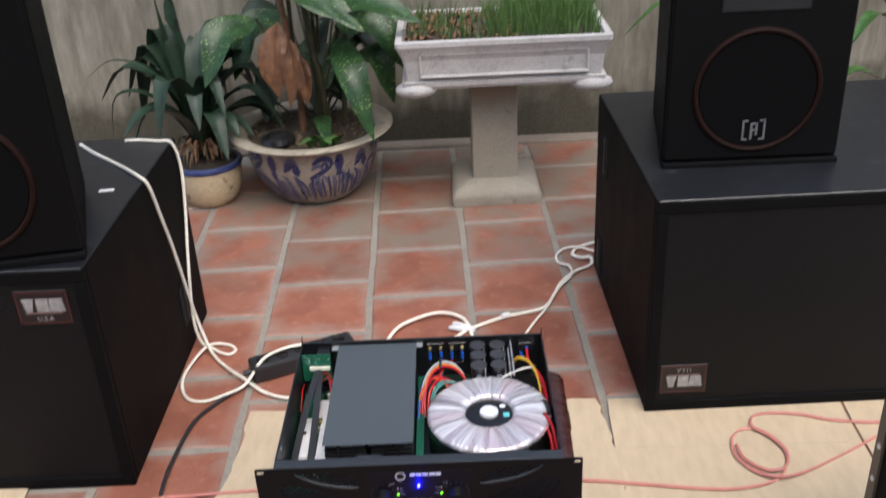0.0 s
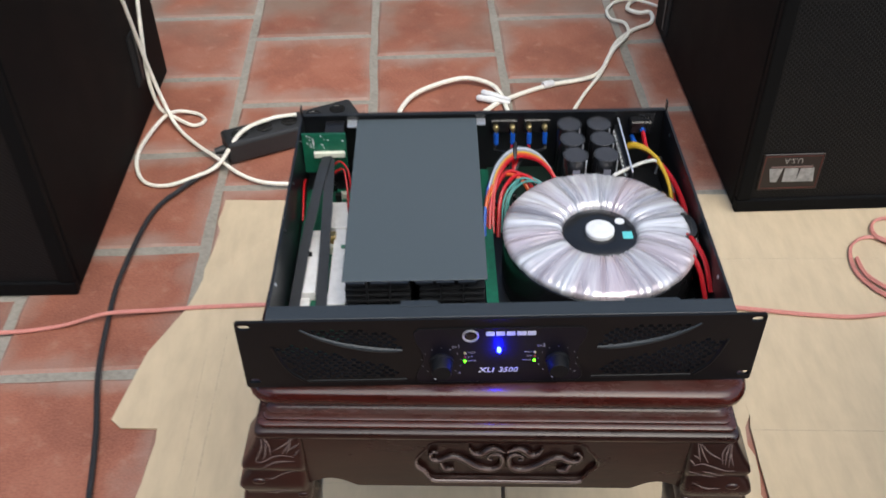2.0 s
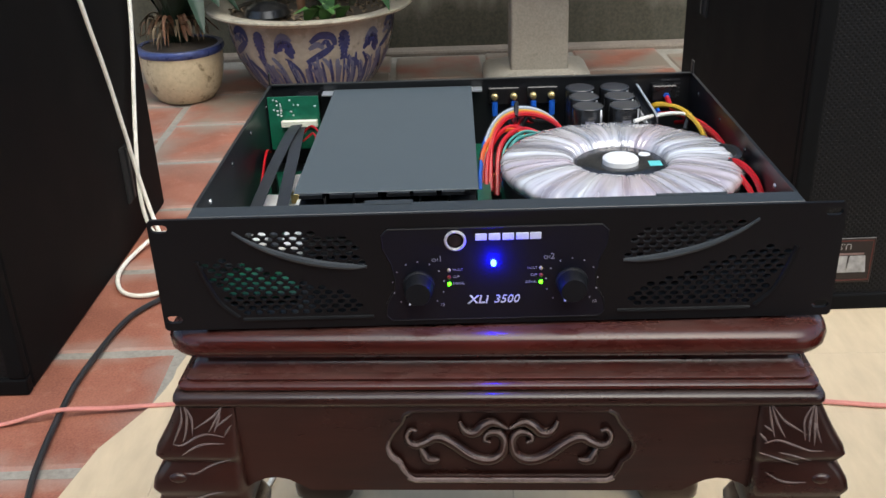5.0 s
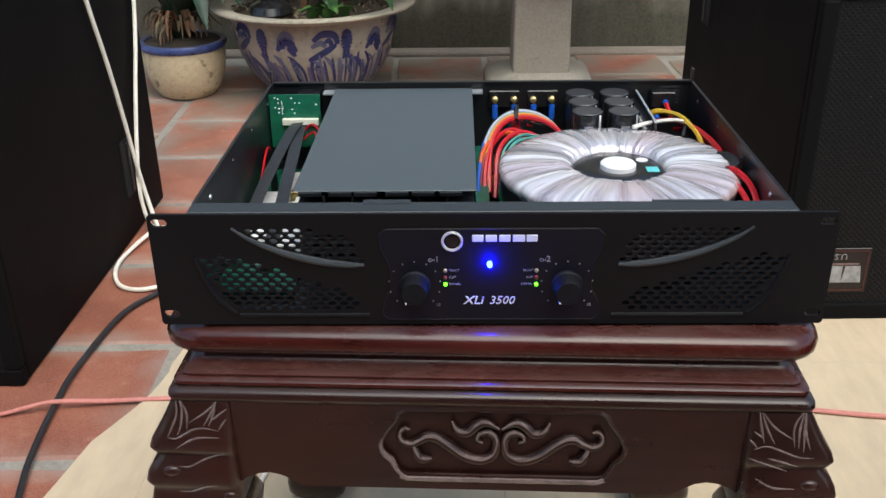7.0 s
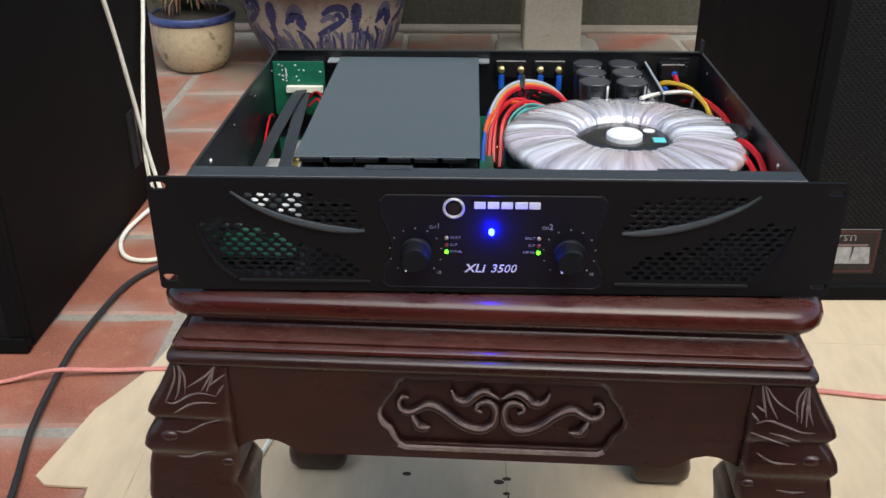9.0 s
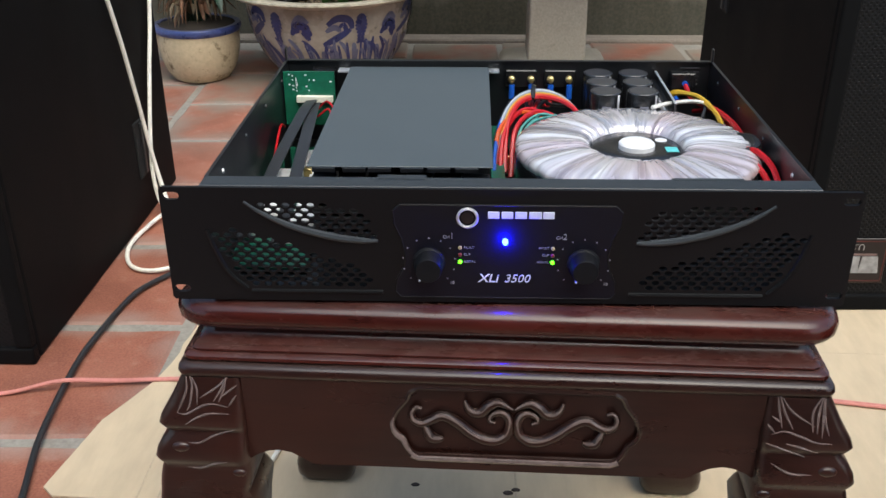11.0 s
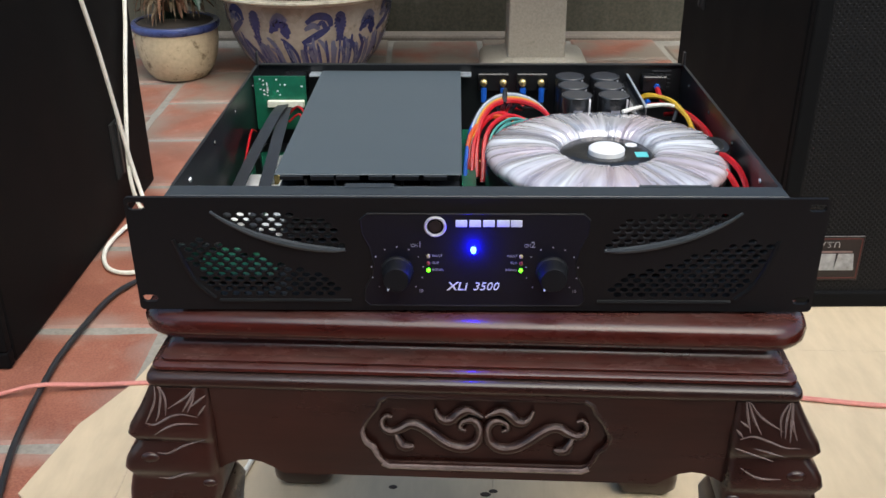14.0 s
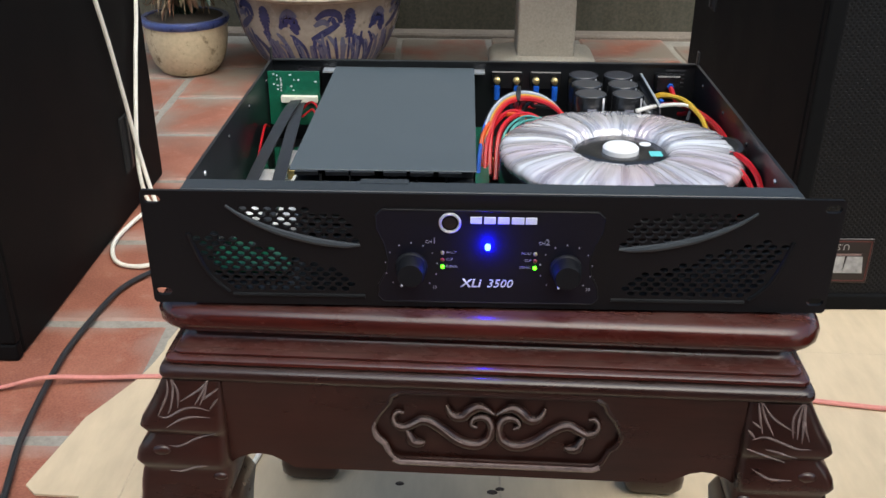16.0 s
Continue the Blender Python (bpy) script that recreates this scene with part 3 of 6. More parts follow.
    # reed leaves above curling water lines, cut into the front legs
    reeds = {-1: [[(0.2311, 0.4300), (0.2313, 0.4190), (0.2356, 0.4083), (0.2390, 0.4015)], [(0.2285, 0.4300), (0.2270, 0.4220), (0.2291, 0.4086), (0.2316, 0.4029)], [(0.2280, 0.4300), (0.2237, 0.4200), (0.2241, 0.4073)],
                  [(0.2005, 0.4300), (0.2079, 0.4220), (0.2222, 0.4125)], [(0.2004, 0.4300), (0.2039, 0.4224), (0.2113, 0.4104)], [(0.2015, 0.4290), (0.2033, 0.4199), (0.2075, 0.4101)], [(0.1931, 0.4238), (0.2001, 0.4185), (0.2062, 0.4137)],
                  [(0.1940, 0.4157), (0.1974, 0.4115), (0.2000, 0.4073)], [(0.2396, 0.4010), (0.2324, 0.4002), (0.2208, 0.4064), (0.2119, 0.4083), (0.2002, 0.4063)], [(0.2334, 0.3919), (0.2240, 0.3980), (0.2150, 0.4010), (0.1999, 0.4012)],
                  [(0.2334, 0.3755), (0.2246, 0.3754), (0.2129, 0.3812), (0.1970, 0.3878)], [(0.2354, 0.3526), (0.2252, 0.3526), (0.2144, 0.3575), (0.2044, 0.3596)]],
             1: [[(0.1976, 0.4300), (0.1993, 0.4198), (0.2025, 0.4060)], [(0.1992, 0.4300), (0.2036, 0.4175), (0.2102, 0.4054)], [(0.2002, 0.4296), (0.2095, 0.4178), (0.2257, 0.4076)], [(0.2286, 0.4300), (0.2232, 0.4184), (0.2244, 0.4035)],
                 [(0.2291, 0.4298), (0.2271, 0.4161), (0.2274, 0.4027)], [(0.2299, 0.4299), (0.2307, 0.4138), (0.2310, 0.3998)], [(0.2308, 0.4294), (0.2318, 0.4138), (0.2359, 0.4015)], [(0.1949, 0.4146), (0.2015, 0.4100)], [(0.1922, 0.4085), (0.1979, 0.4023)],
                 [(0.1956, 0.4012), (0.2045, 0.4036), (0.2149, 0.4006), (0.2276, 0.3961), (0.2385, 0.3956)], [(0.1922, 0.3944), (0.2045, 0.3899), (0.2219, 0.3820)], [(0.2058, 0.3946), (0.2163, 0.3920), (0.2299, 0.3871)],
                 [(0.1983, 0.3767), (0.2116, 0.3696), (0.2280, 0.3688)], [(0.2175, 0.3443), (0.2281, 0.3427), (0.2384, 0.3433)]]}
    for sx in (-1, 1):
        for sy in (-1, 1):
            rings = []
            for z, o, i in LEG:
                back = 0.030 * max(0.0, 1 - z / 0.30) if sy > 0 else 0.0
                x0, x1, y0, y1 = i, o, i - STEP, flat_of(o) - STEP
                base = ring_of((x1 - x0) / 2, (y1 - y0) / 2, z, 0.007 if z > 0.30 else 0.013, 4)
                rings.append([(sx * ((x0 + x1) / 2 + x), sy * ((y0 + y1) / 2 + y) + back, z) for x, y, z in base])
            leg = part("leg", loft(rings), WOOD, t, smooth=True)
            if sy > 0:
                continue
            for pts in reeds[sx]:
                part("carved_vein", tube([(sx * x, -leg_front(z) + 0.0002, z) for x, z in pts], 0.0009, 6, taper=swell), WORN_GLINT, leg, smooth=True)
            for x, z, r in ((0.2390, 0.3715, 0.0062), (0.1965, 0.3490, 0.0048)):
                bm = bmesh.new()
                bmesh.ops.create_icosphere(bm, subdivisions=2, radius=r)
                for v in bm.verts:
                    v.co = (sx * x + v.co.x * 1.2, -leg_front(z) + 0.001 + v.co.y * 0.55, z + v.co.z * 0.75)
                part("carved_eye", bm, WOOD, leg, smooth=True)
    return t


carved_stool((0.004, 0.175, 0.0), -2.0)


# ---- power amplifier ----
SILVER = surf("bright_silver", (0.62, 0.62, 0.64), 0.3, 0.6, var=0.15)
LETTER = surf("panel_print", (0.60, 0.62, 0.70), 0.5, var=0.05)
LETTERDIM = surf("panel_print_fine", (0.22, 0.22, 0.27), 0.5, var=0.05)
KNOB = surf("knob_rubber", (0.0065, 0.007, 0.009), 0.55, var=0.1, bump=0.05, spec=0.15)
# black paint lightened to blue-grey: its grazing sheen is put into the colour
LIP = surf("lit_black_lip", (0.028, 0.034, 0.039), 0.42, var=0.12, fine=800, bump=0.05)
PCB = surf("circuit_board", (0.009, 0.115, 0.064), 0.35, var=0.3, fine=160, coarse=50, bump=0.1, wear=(0.02, 0.27, 0.15), wear_at=0.6)
PCBDARK = surf("dark_board", (0.006, 0.022, 0.014), 0.5, var=0.3)
CONN = surf("white_connector", (0.72, 0.74, 0.62), 0.5, var=0.1)
ALU = surf("bare_aluminium", (0.72, 0.75, 0.78), 0.35, 0.7, var=0.15, fine=300)
BRASS = surf("brass", (0.62, 0.48, 0.22), 0.3, 0.9, var=0.2)
CAPBLACK = surf("capacitor_sleeve", (0.010, 0.010, 0.011), 0.25, var=0.2)
CAPTOP = surf("capacitor_top", (0.06, 0.06, 0.066), 0.3, 0.3, var=0.2)
RIBBON = surf("ribbon_cable", (0.026, 0.028, 0.031), 0.5, var=0.15)
W_RED, W_ORANGE, W_YELLOW = surf("wire_red", (0.46, 0.008, 0.014), 0.35, var=0.1, bump=0), surf("wire_orange", (0.58, 0.085, 0.012), 0.35, var=0.1, bump=0), surf("wire_yellow", (0.55, 0.34, 0.025), 0.35, var=0.1, bump=0)
W_BLUE, W_GREY, W_WHITE, W_BLACK = surf("wire_blue", (0.012, 0.10, 0.50), 0.35, var=0.1, bump=0), surf("wire_grey", (0.22, 0.24, 0.28), 0.4, var=0.1, bump=0), surf("wire_white", (0.70, 0.68, 0.62), 0.4, var=0.1, bump=0), surf("wire_black", (0.012, 0.012, 0.012), 0.4, var=0.1, bump=0)
W_PALE = surf("wire_pale_grey", (0.46, 0.49, 0.54), 0.4, var=0.1, bump=0)
W_TEAL = surf("wire_teal", (0.08, 0.30, 0.27), 0.4, var=0.1, bump=0)
BLUE_LED, GREEN_LED = glow("blue_led", (0.0010, 0.0013, 1.0), 420.0), glow("green_led", (0.10, 0.95, 0.01), 3.0)
RED_OFF, AMBER_OFF = surf("unlit_red", (0.16, 0.015, 0.015), 0.3, var=0.1), surf("unlit_amber", (0.34, 0.29, 0.13), 0.3, var=0.1)


def foil_material():
    """Clear film wound over a coil: radial pleats with white glints painted in, pinkish copper and grey under it."""
    m, t, b = nodes_of("wound_film")
    tc = t.nodes.new("ShaderNodeTexCoord")
    sep = t.nodes.new("ShaderNodeSeparateXYZ")
    t.links.new(tc.outputs["Object"], sep.inputs[0])
    at = t.nodes.new("ShaderNodeMath")
    at.operation = "ARCTAN2"
    t.links.new(sep.outputs["Y"], at.inputs[0])
    t.links.new(sep.outputs["X"], at.inputs[1])
    ln = t.nodes.new("ShaderNodeVectorMath")
    ln.operation = "LENGTH"
    t.links.new(tc.outputs["Object"], ln.inputs[0])
    warp = noise_tex(t, 22, 3)
    comb = t.nodes.new("ShaderNodeCombineXYZ")
    t.links.new(at.outputs[0], comb.inputs[0])
    sc = t.nodes.new("ShaderNodeMath")
    sc.operation = "MULTIPLY"
    sc.inputs[1].default_value = 1.2
    t.links.new(ln.outputs["Value"], sc.inputs[0])
    t.links.new(sc.outputs[0], comb.inputs[1])
    wz = t.nodes.new("ShaderNodeMath")
    wz.operation = "MULTIPLY"
    wz.inputs[1].default_value = 0.10
    t.links.new(warp, wz.inputs[0])
    t.links.new(wz.outputs[0], comb.inputs[2])

    def rays(scale, detail):
        n = t.nodes.new("ShaderNodeTexNoise")
        n.inputs["Scale"].default_value, n.inputs["Detail"].default_value = scale, detail
        t.links.new(comb.outputs[0], n.inputs["Vector"])
        return n.outputs["Fac"]

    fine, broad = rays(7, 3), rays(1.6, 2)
    # the white rays put the sky's reflection on the pleats into the colour
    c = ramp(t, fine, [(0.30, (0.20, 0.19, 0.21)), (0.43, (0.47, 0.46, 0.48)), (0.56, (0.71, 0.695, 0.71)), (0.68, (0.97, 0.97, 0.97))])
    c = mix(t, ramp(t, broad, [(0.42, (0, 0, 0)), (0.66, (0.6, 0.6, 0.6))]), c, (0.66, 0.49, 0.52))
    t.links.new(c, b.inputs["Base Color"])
    b.inputs["Metallic"].default_value = 0.38
    t.links.new(ramp(t, fine, [(0.3, (0.32,) * 3), (0.7, (0.16,) * 3)]), b.inputs["Roughness"])
    b.inputs["Coat Weight"].default_value = 1.0
    b.inputs["Coat Roughness"].default_value = 0.08
    add_bump(t, b, fine, 0.9, 0.004)
    return m


FOIL = foil_material()


def wire(parent, pts, r, material, name="wire", label=""):
    return part(name, tube([(x, y, z - AMP_Z) for x, y, z in pts], r, 6, step=5), material, parent, label, smooth=True)


AMP_Z = 0.4855


def power_amplifier():
    a = thing("power_amplifier", (0, 0, AMP_Z), "black rack power amplifier with its lid off standing on the stool", "amplifier")
    Z = AMP_Z
    # front panel with rack slots and two pairs of vents
    up = [(0.087, 0.534), (0.104, 0.558), (0.180, 0.5625), (0.160, 0.5485), (0.126, 0.539)]
    dn = [(0.0925, 0.4955), (0.1035, 0.5105), (0.151, 0.5275), (0.193, 0.540), (0.2075, 0.539), (0.1945, 0.509), (0.183, 0.4945)]
    holes = []
    for s in (-1, 1):
        for poly in (up, dn):
            z, row = 0.4975, 0
            while z < 0.563:
                x = 0.085 + (row % 2) * 0.0043
                while x < 0.21:
                    if inside(x, z, poly):
                        holes.append([(p, q - Z) for p, q in ellipse(s * x, z, 0.0031, 0.0020, 8, 0.39)])
                    x += 0.0086
                z += 0.00385
                row += 1
        for zc in (0.0075, 0.0800):
            sl = [(s * 0.2335 + 0.0030 + 0.0030 * math.cos(radians(d)), zc + 0.0030 * math.sin(radians(d))) for d in (-90, -45, 0, 45, 90)] + \
                 [(s * 0.2335 - 0.0030 + 0.0030 * math.cos(radians(d)), zc + 0.0030 * math.sin(radians(d))) for d in (90, 135, 180, 225, 270)]
            holes.append(sl)
    W, H0, H1 = 0.2415, -0.0015, 0.0865
    outer = [(-W + 0.002, H0), (W - 0.002, H0), (W, H0 + 0.002), (W, H1 - 0.002), (W - 0.002, H1), (-W + 0.002, H1), (-W, H1 - 0.002), (-W, H0 + 0.002)]
    front = part("front_panel", plate(outer, holes, -0.003, 0.0), PANEL, a)
    for s in (-1, 1):
        c = [(0.0905, 0.5325), (0.102, 0.5328), (0.122, 0.5355), (0.148, 0.5425), (0.170, 0.5525), (0.183, 0.5615)]
        part("vent_lip", tube([(s * x, -0.003, z - Z) for x, z in c], 0.0022, 8, taper=lambda u: 0.35 + 0.9 * math.sin(math.pi * min(0.92, max(0.05, u)) ** 0.8)), LIP, front, smooth=True)
        part("vent_lip", tube([(s * x, -0.003, 0.4918 - Z) for x in (0.088, 0.11, 0.15, 0.183)], 0.0016, 8), PANEL, front, smooth=True)
        part("vent_lip", tube([(s * x, -0.003, z - Z) for x, z in ((0.186, 0.4935), (0.198, 0.506), (0.2055, 0.522), (0.211, 0.540))], 0.0018, 8), PANEL, front, smooth=True)
    # control console
    side = [(0.0745, 0.4885), (0.0785, 0.493), (0.0775, 0.502), (0.0725, 0.512), (0.0710, 0.522), (0.0735, 0.535), (0.0785, 0.546), (0.0790, 0.556), (0.0745, 0.5605)]
    con = [(x, z - Z) for x, z in side] + [(-x, z - Z) for x, z in reversed(side)]
    console = part("console", plate(con, [], -0.0038, -0.0028), CONSOLE, front)
    part("console_edge", tube([(x, -0.0032, z) for x, z in con + con[:1]], 0.0009, 6, smoothed=False), PANEL, console)
    F = -0.0040
    ring = tube([(-0.0275 + 0.0068 * math.cos(k * math.pi / 14), F - 0.0005, 0.5515 - Z + 0.0068 * math.sin(k * math.pi / 14)) for k in range(29)], 0.0011, 6, smoothed=False)
    part("logo_ring", ring, SILVER, console, "silver ring mark")
    part("logo_disc", lathe([(0.0042, 0), (0.0042, 0.0008), (0, 0.0012)], 20), BADGE, console).matrix_basis = pose(-0.0275, F, 0.5515 - Z, 90, 0, 0)
    for k in range(5):
        x0 = -0.0135 + k * 0.0095
        part("maker_block", box(x0, x0 + (0.0080 if k != 3 else 0.0088), F - 0.0004, F + 0.0003, 0.5510 - Z, 0.5563 - Z, 0.0004), LETTER, console, "plain pale block of the maker's name")
    writing("XLi", 0.0092, console, pose(-0.0125, F, 0.5040 - Z, 90, 0, 0), LETTER, shear=0.2, label="pale model lettering", squeeze=1.1, bold=0.0001)
    writing("3500", 0.0092, console, pose(0.0080, F, 0.5040 - Z, 90, 0, 0), LETTER, shear=0.25, label="pale model lettering")
    for s, n in ((-1, "1"), (1, "2")):
        writing("CH", 0.0034, console, pose(s * 0.0395 - 0.0028, F, 0.5365 - Z, 90, 0, 0), LETTERDIM)
        writing(n, 0.0064, console, pose(s * 0.0395 + 0.0012, F, 0.5372 - Z, 90, 0, 0), LETTERDIM)
        for z, word, m in ((0.5285, "FAULT", AMBER_OFF), (0.5230, "CLIP", RED_OFF), (0.5175, "SIGNAL", GREEN_LED)):
            part("indicator", lathe([(0.0014, 0), (0.0014, 0.001), (0.0009, 0.0016), (0, 0.0018)], 12), m, console, smooth=True).matrix_basis = pose(s * 0.0325, F, z - Z, 90, 0, 0)
            writing(word, 0.0025, console, pose(s * 0.0300, F, z - Z, 90, 0, 0), LETTERDIM, align="LEFT" if s < 0 else "RIGHT")
        kx, kz = s * 0.0545, 0.5170
        k = part("knob", lathe([(0.0115, 0), (0.0115, 0.002), (0.0103, 0.003), (0.0095, 0.0135), (0.0086, 0.0150), (0, 0.0153)], 28), KNOB, console, "ribbed black rubber knob", smooth=True)
        k.matrix_basis = pose(kx, F, kz - Z, 90, 0, 0)
        part("pointer", box(-0.0005, 0.0005, -0.0103, -0.0092, 0.004, 0.0150, bm=None), LETTER, k).matrix_basis = pose(0, 0, 0, 0, 0, -38)
        for i in range(11):
            ang = radians(225 - 27 * i)
            part("scale_dot", lathe([(0.0006, 0), (0.0006, 0.0003)], 8), LETTERDIM, console).matrix_basis = pose(kx + 0.0185 * math.cos(ang), F, kz - Z + 0.0185 * math.sin(ang), 90, 0, 0)
        writing("10", 0.0034, console, pose(kx + 0.0165, F, kz - 0.0165 - Z, 90, 0, 0), LETTERDIM)
    led = part("power_led", lathe([(0.0020, 0), (0.0020, 0.0030), (0.0016, 0.0044), (0.0009, 0.0052), (0, 0.0054)], 16), BLUE_LED, console, "glowing blue power lamp", smooth=True)
    led.matrix_basis = pose(-0.001, F, 0.5340 - Z, 90, 0, 0)
    # open steel case
    hz = 0.0855
    chassis = part("chassis", box(-0.2140, 0.2140, 0.0005, 0.338, 0.0, 0.0015), STEEL, a)
    for s in (-1, 1):
        sd = part("side_wall", box(*sorted((s * 0.2140, s * 0.2126)), 0.0005, 0.338, 0.0016, hz), STEEL, chassis)
        part("top_rail", box(*sorted((s * 0.2144, s * 0.2118)), 0.018, 0.337, hz, hz + 0.0012), STEEL, chassis)
        for y in (0.06, 0.14, 0.22, 0.30):
            part("screw", lathe([(0.0022, 0), (0.0018, 0.001), (0, 0.0012)], 10), SILVER if y in (0.06,) else STEEL, sd).matrix_basis = pose(s * 0.2126, y, 0.074, 0, -90 * s, 0)
        ear = bmesh.new()
        box(*sorted((s * 0.2140, s * 0.2122)), 0.331, 0.338, hz, hz + 0.014, 0.0006, bm=ear)
        part("lug", ear, STEEL, chassis)
    bk = part("rear_wall", box(-0.2125, 0.2125, 0.3366, 0.338, 0.0016, hz), STEEL, chassis)
    part("rear_flange", box(-0.2115, 0.2115, 0.3330, 0.3385, hz, hz + 0.0012), STEEL, chassis)
    for i in range(5):
        part("rear_slot", box(0.183, 0.202, 0.3355, 0.3365, 0.062 + i * 0.0042, 0.0634 + i * 0.0042), CAPTOP, bk)
    lip = part("front_lip", box(-0.2140, 0.2140, 0.0, 0.0178, hz - 0.0002, hz + 0.0014, 0.0005), LIP, a, "black folded lip behind the front panel, grey sheen in its colour")
    part("tab", box(-0.091, -0.057, 0.014, 0.0215, hz + 0.0002, hz + 0.0018), LIP, lip)
    part("tab", box(0.115, 0.165, 0.016, 0.0200, hz + 0.0002, hz + 0.0016), LIP, lip)
    for sx in (-0.18, 0.18):
        for y in (0.04, 0.30):
            part("rubber_foot", lathe([(0.009, -0.004), (0.01, -0.0002)], 14), W_BLACK, a).matrix_basis = pose(sx, y, 0, 0, 0, 0)
    # cooling tunnel and its lid
    cz = 0.5655 - Z
    cover = part("tunnel_lid", box(-0.1485, -0.0090, 0.0565, 0.3345, cz - 0.0012, cz, 0.0004), COVER, a, "plain blue-grey sheet over the cooling tunnel")
    for x0, x1 in ((-0.160, -0.149), (-0.009, 0.0015)):
        part("corner_clip", box(x0, x1, 0.322, 0.336, cz - 0.003, cz - 0.0015), ALU, cover)
    for x in (-0.135, -0.112, -0.093, -0.069, -0.049, -0.028):
        part("lid_tab", box(x - 0.009, x + 0.008, 0.0535, 0.0568, cz - 0.0035, cz - 0.0008), STEEL, cover)
    for x0, x1 in ((-0.1465, -0.0835), (-0.0745, -0.0110)):
        sink = part("heat_sink", box(x0, x1, 0.075, 0.325, 0.003, cz - 0.004), HEATSINK, a, "finned dark heat sink")
        for i in range(8):
            z = 0.012 + i * 0.0076
            part("fin", box(x0, x1, 0.058, 0.0752, z, z + 0.0022), HEATSINK, sink)
        for x in (x0 + 0.02, x0 + 0.042):
            part("fin", box(x, x + 0.002, 0.0585, 0.0752, 0.006, cz - 0.005), HEATSINK, sink)
    # left compartment
    low = part("circuit_board", box(-0.2105, -0.1500, 0.030, 0.295, 0.006, 0.0078), PCB, a, "green circuit board on the case floor")
    for x0, x1, y0, y1, z in ((-0.201, -0.184, 0.105, 0.205, 0.020), (-0.1705, -0.1515, 0.085, 0.205, 0.022), (-0.184, -0.156, 0.209, 0.255, 0.020), (-0.179, -0.155, 0.070, 0.114, 0.012), (-0.203, -0.190, 0.085, 0.135, 0.012)):
        part("shield_plate", box(x0, x1, y0, y1, 0.0078, z, 0.0008), CONN_WHITE, low, "bare white shield plate")
    rl = random.Random(3)
    for i in range(16):
        x, y, hgt = rl.uniform(-0.205, -0.155), rl.uniform(0.04, 0.29), rl.uniform(0.006, 0.02)
        part("component", box(x, x + rl.uniform(0.004, 0.009), y, y + rl.uniform(0.004, 0.01), 0.0078, 0.0078 + hgt, 0.0005), rl.choice((CAPBLACK, CONN, BRASS, W_BLACK, PCB)), low)
    up_b = part("circuit_board", box(-0.2110, -0.1605, 0.3000, 0.3016, 0.030, 0.0840), PCB, a, "upright green circuit board")
    part("connector", box(-0.1985, -0.1625, 0.2945, 0.3000, 0.0540, 0.0605, 0.0006), CONN, up_b, "long white connector")
    for i in range(24):
        x, z = rl.choice((-0.206, -0.2025, -0.199, rl.uniform(-0.196, -0.165))), rl.uniform(0.064, 0.081)
        part("solder_dot", box(x, x + rl.uniform(0.0008, 0.0022), 0.2994, 0.3000, z, z + 0.0013), CONN_WHITE, up_b)
    part("jack", box(-0.186, -0.163, 0.302, 0.335, 0.060, 0.080, 0.001), CAPBLACK, up_b)
    for p0, p1, p2, p3 in (((-0.183, 0.293, 0.056), (-0.1870, 0.262, 0.0535), (-0.1970, 0.180, 0.036), (-0.2050, 0.070, 0.014)),
                           ((-0.180, 0.291, 0.054), (-0.1785, 0.255, 0.050), (-0.1775, 0.150, 0.028), (-0.1765, 0.060, 0.012))):
        path = smooth_path([p0, p1, p2, p3], 6)
        bm = bmesh.new()
        rows = []
        for p in path:
            rows.append([bm.verts.new((p.x + dx, p.y, p.z + dz)) for dx, dz in ((-0.0056, 0), (0.0056, 0.001), (0.0056, 0.0020), (-0.0056, 0.0010))])
        for u, v in zip(rows, rows[1:]):
            for i in range(4):
                bm.faces.new((u[i], u[(i + 1) % 4], v[(i + 1) % 4], v[i]))
        bm.faces.new(rows[0]), bm.faces.new(rows[-1])
        part("ribbon_cable", bm, RIBBON, a, "flat grey ribbon cable")
    wire(a, [(-0.178, 0.285, 0.534), (-0.166, 0.278, 0.546), (-0.156, 0.262, 0.540), (-0.153, 0.24, 0.515)], 0.0011, W_RED)
    wire(a, [(-0.175, 0.275, 0.532), (-0.163, 0.270, 0.541), (-0.158, 0.250, 0.53), (-0.157, 0.23, 0.51)], 0.0011, W_RED)
    wire(a, [(-0.209, 0.28, 0.52), (-0.207, 0.25, 0.53), (-0.206, 0.21, 0.515)], 0.0012, W_RED)
    # middle strip between tunnel and transformer
    mid = part("circuit_board", box(-0.0080, 0.0040, 0.045, 0.300, 0.006, 0.0300), PCB, a, "green circuit board edge beside the tunnel")
    part("circuit_board", box(0.0045, 0.1500, 0.225, 0.334, 0.006, 0.0080), PCBDARK, a, "dark circuit board under the capacitors")
    for i in range(14):
        x, y = rl.uniform(0.000, 0.035), rl.uniform(0.205, 0.26)
        part("component", box(x, x + rl.uniform(0.004, 0.008), y, y + rl.uniform(0.004, 0.008), 0.008, rl.uniform(0.02, 0.042), 0.0006), rl.choice((CAPBLACK, BRASS, CONN, PCB, CAPTOP)), mid)
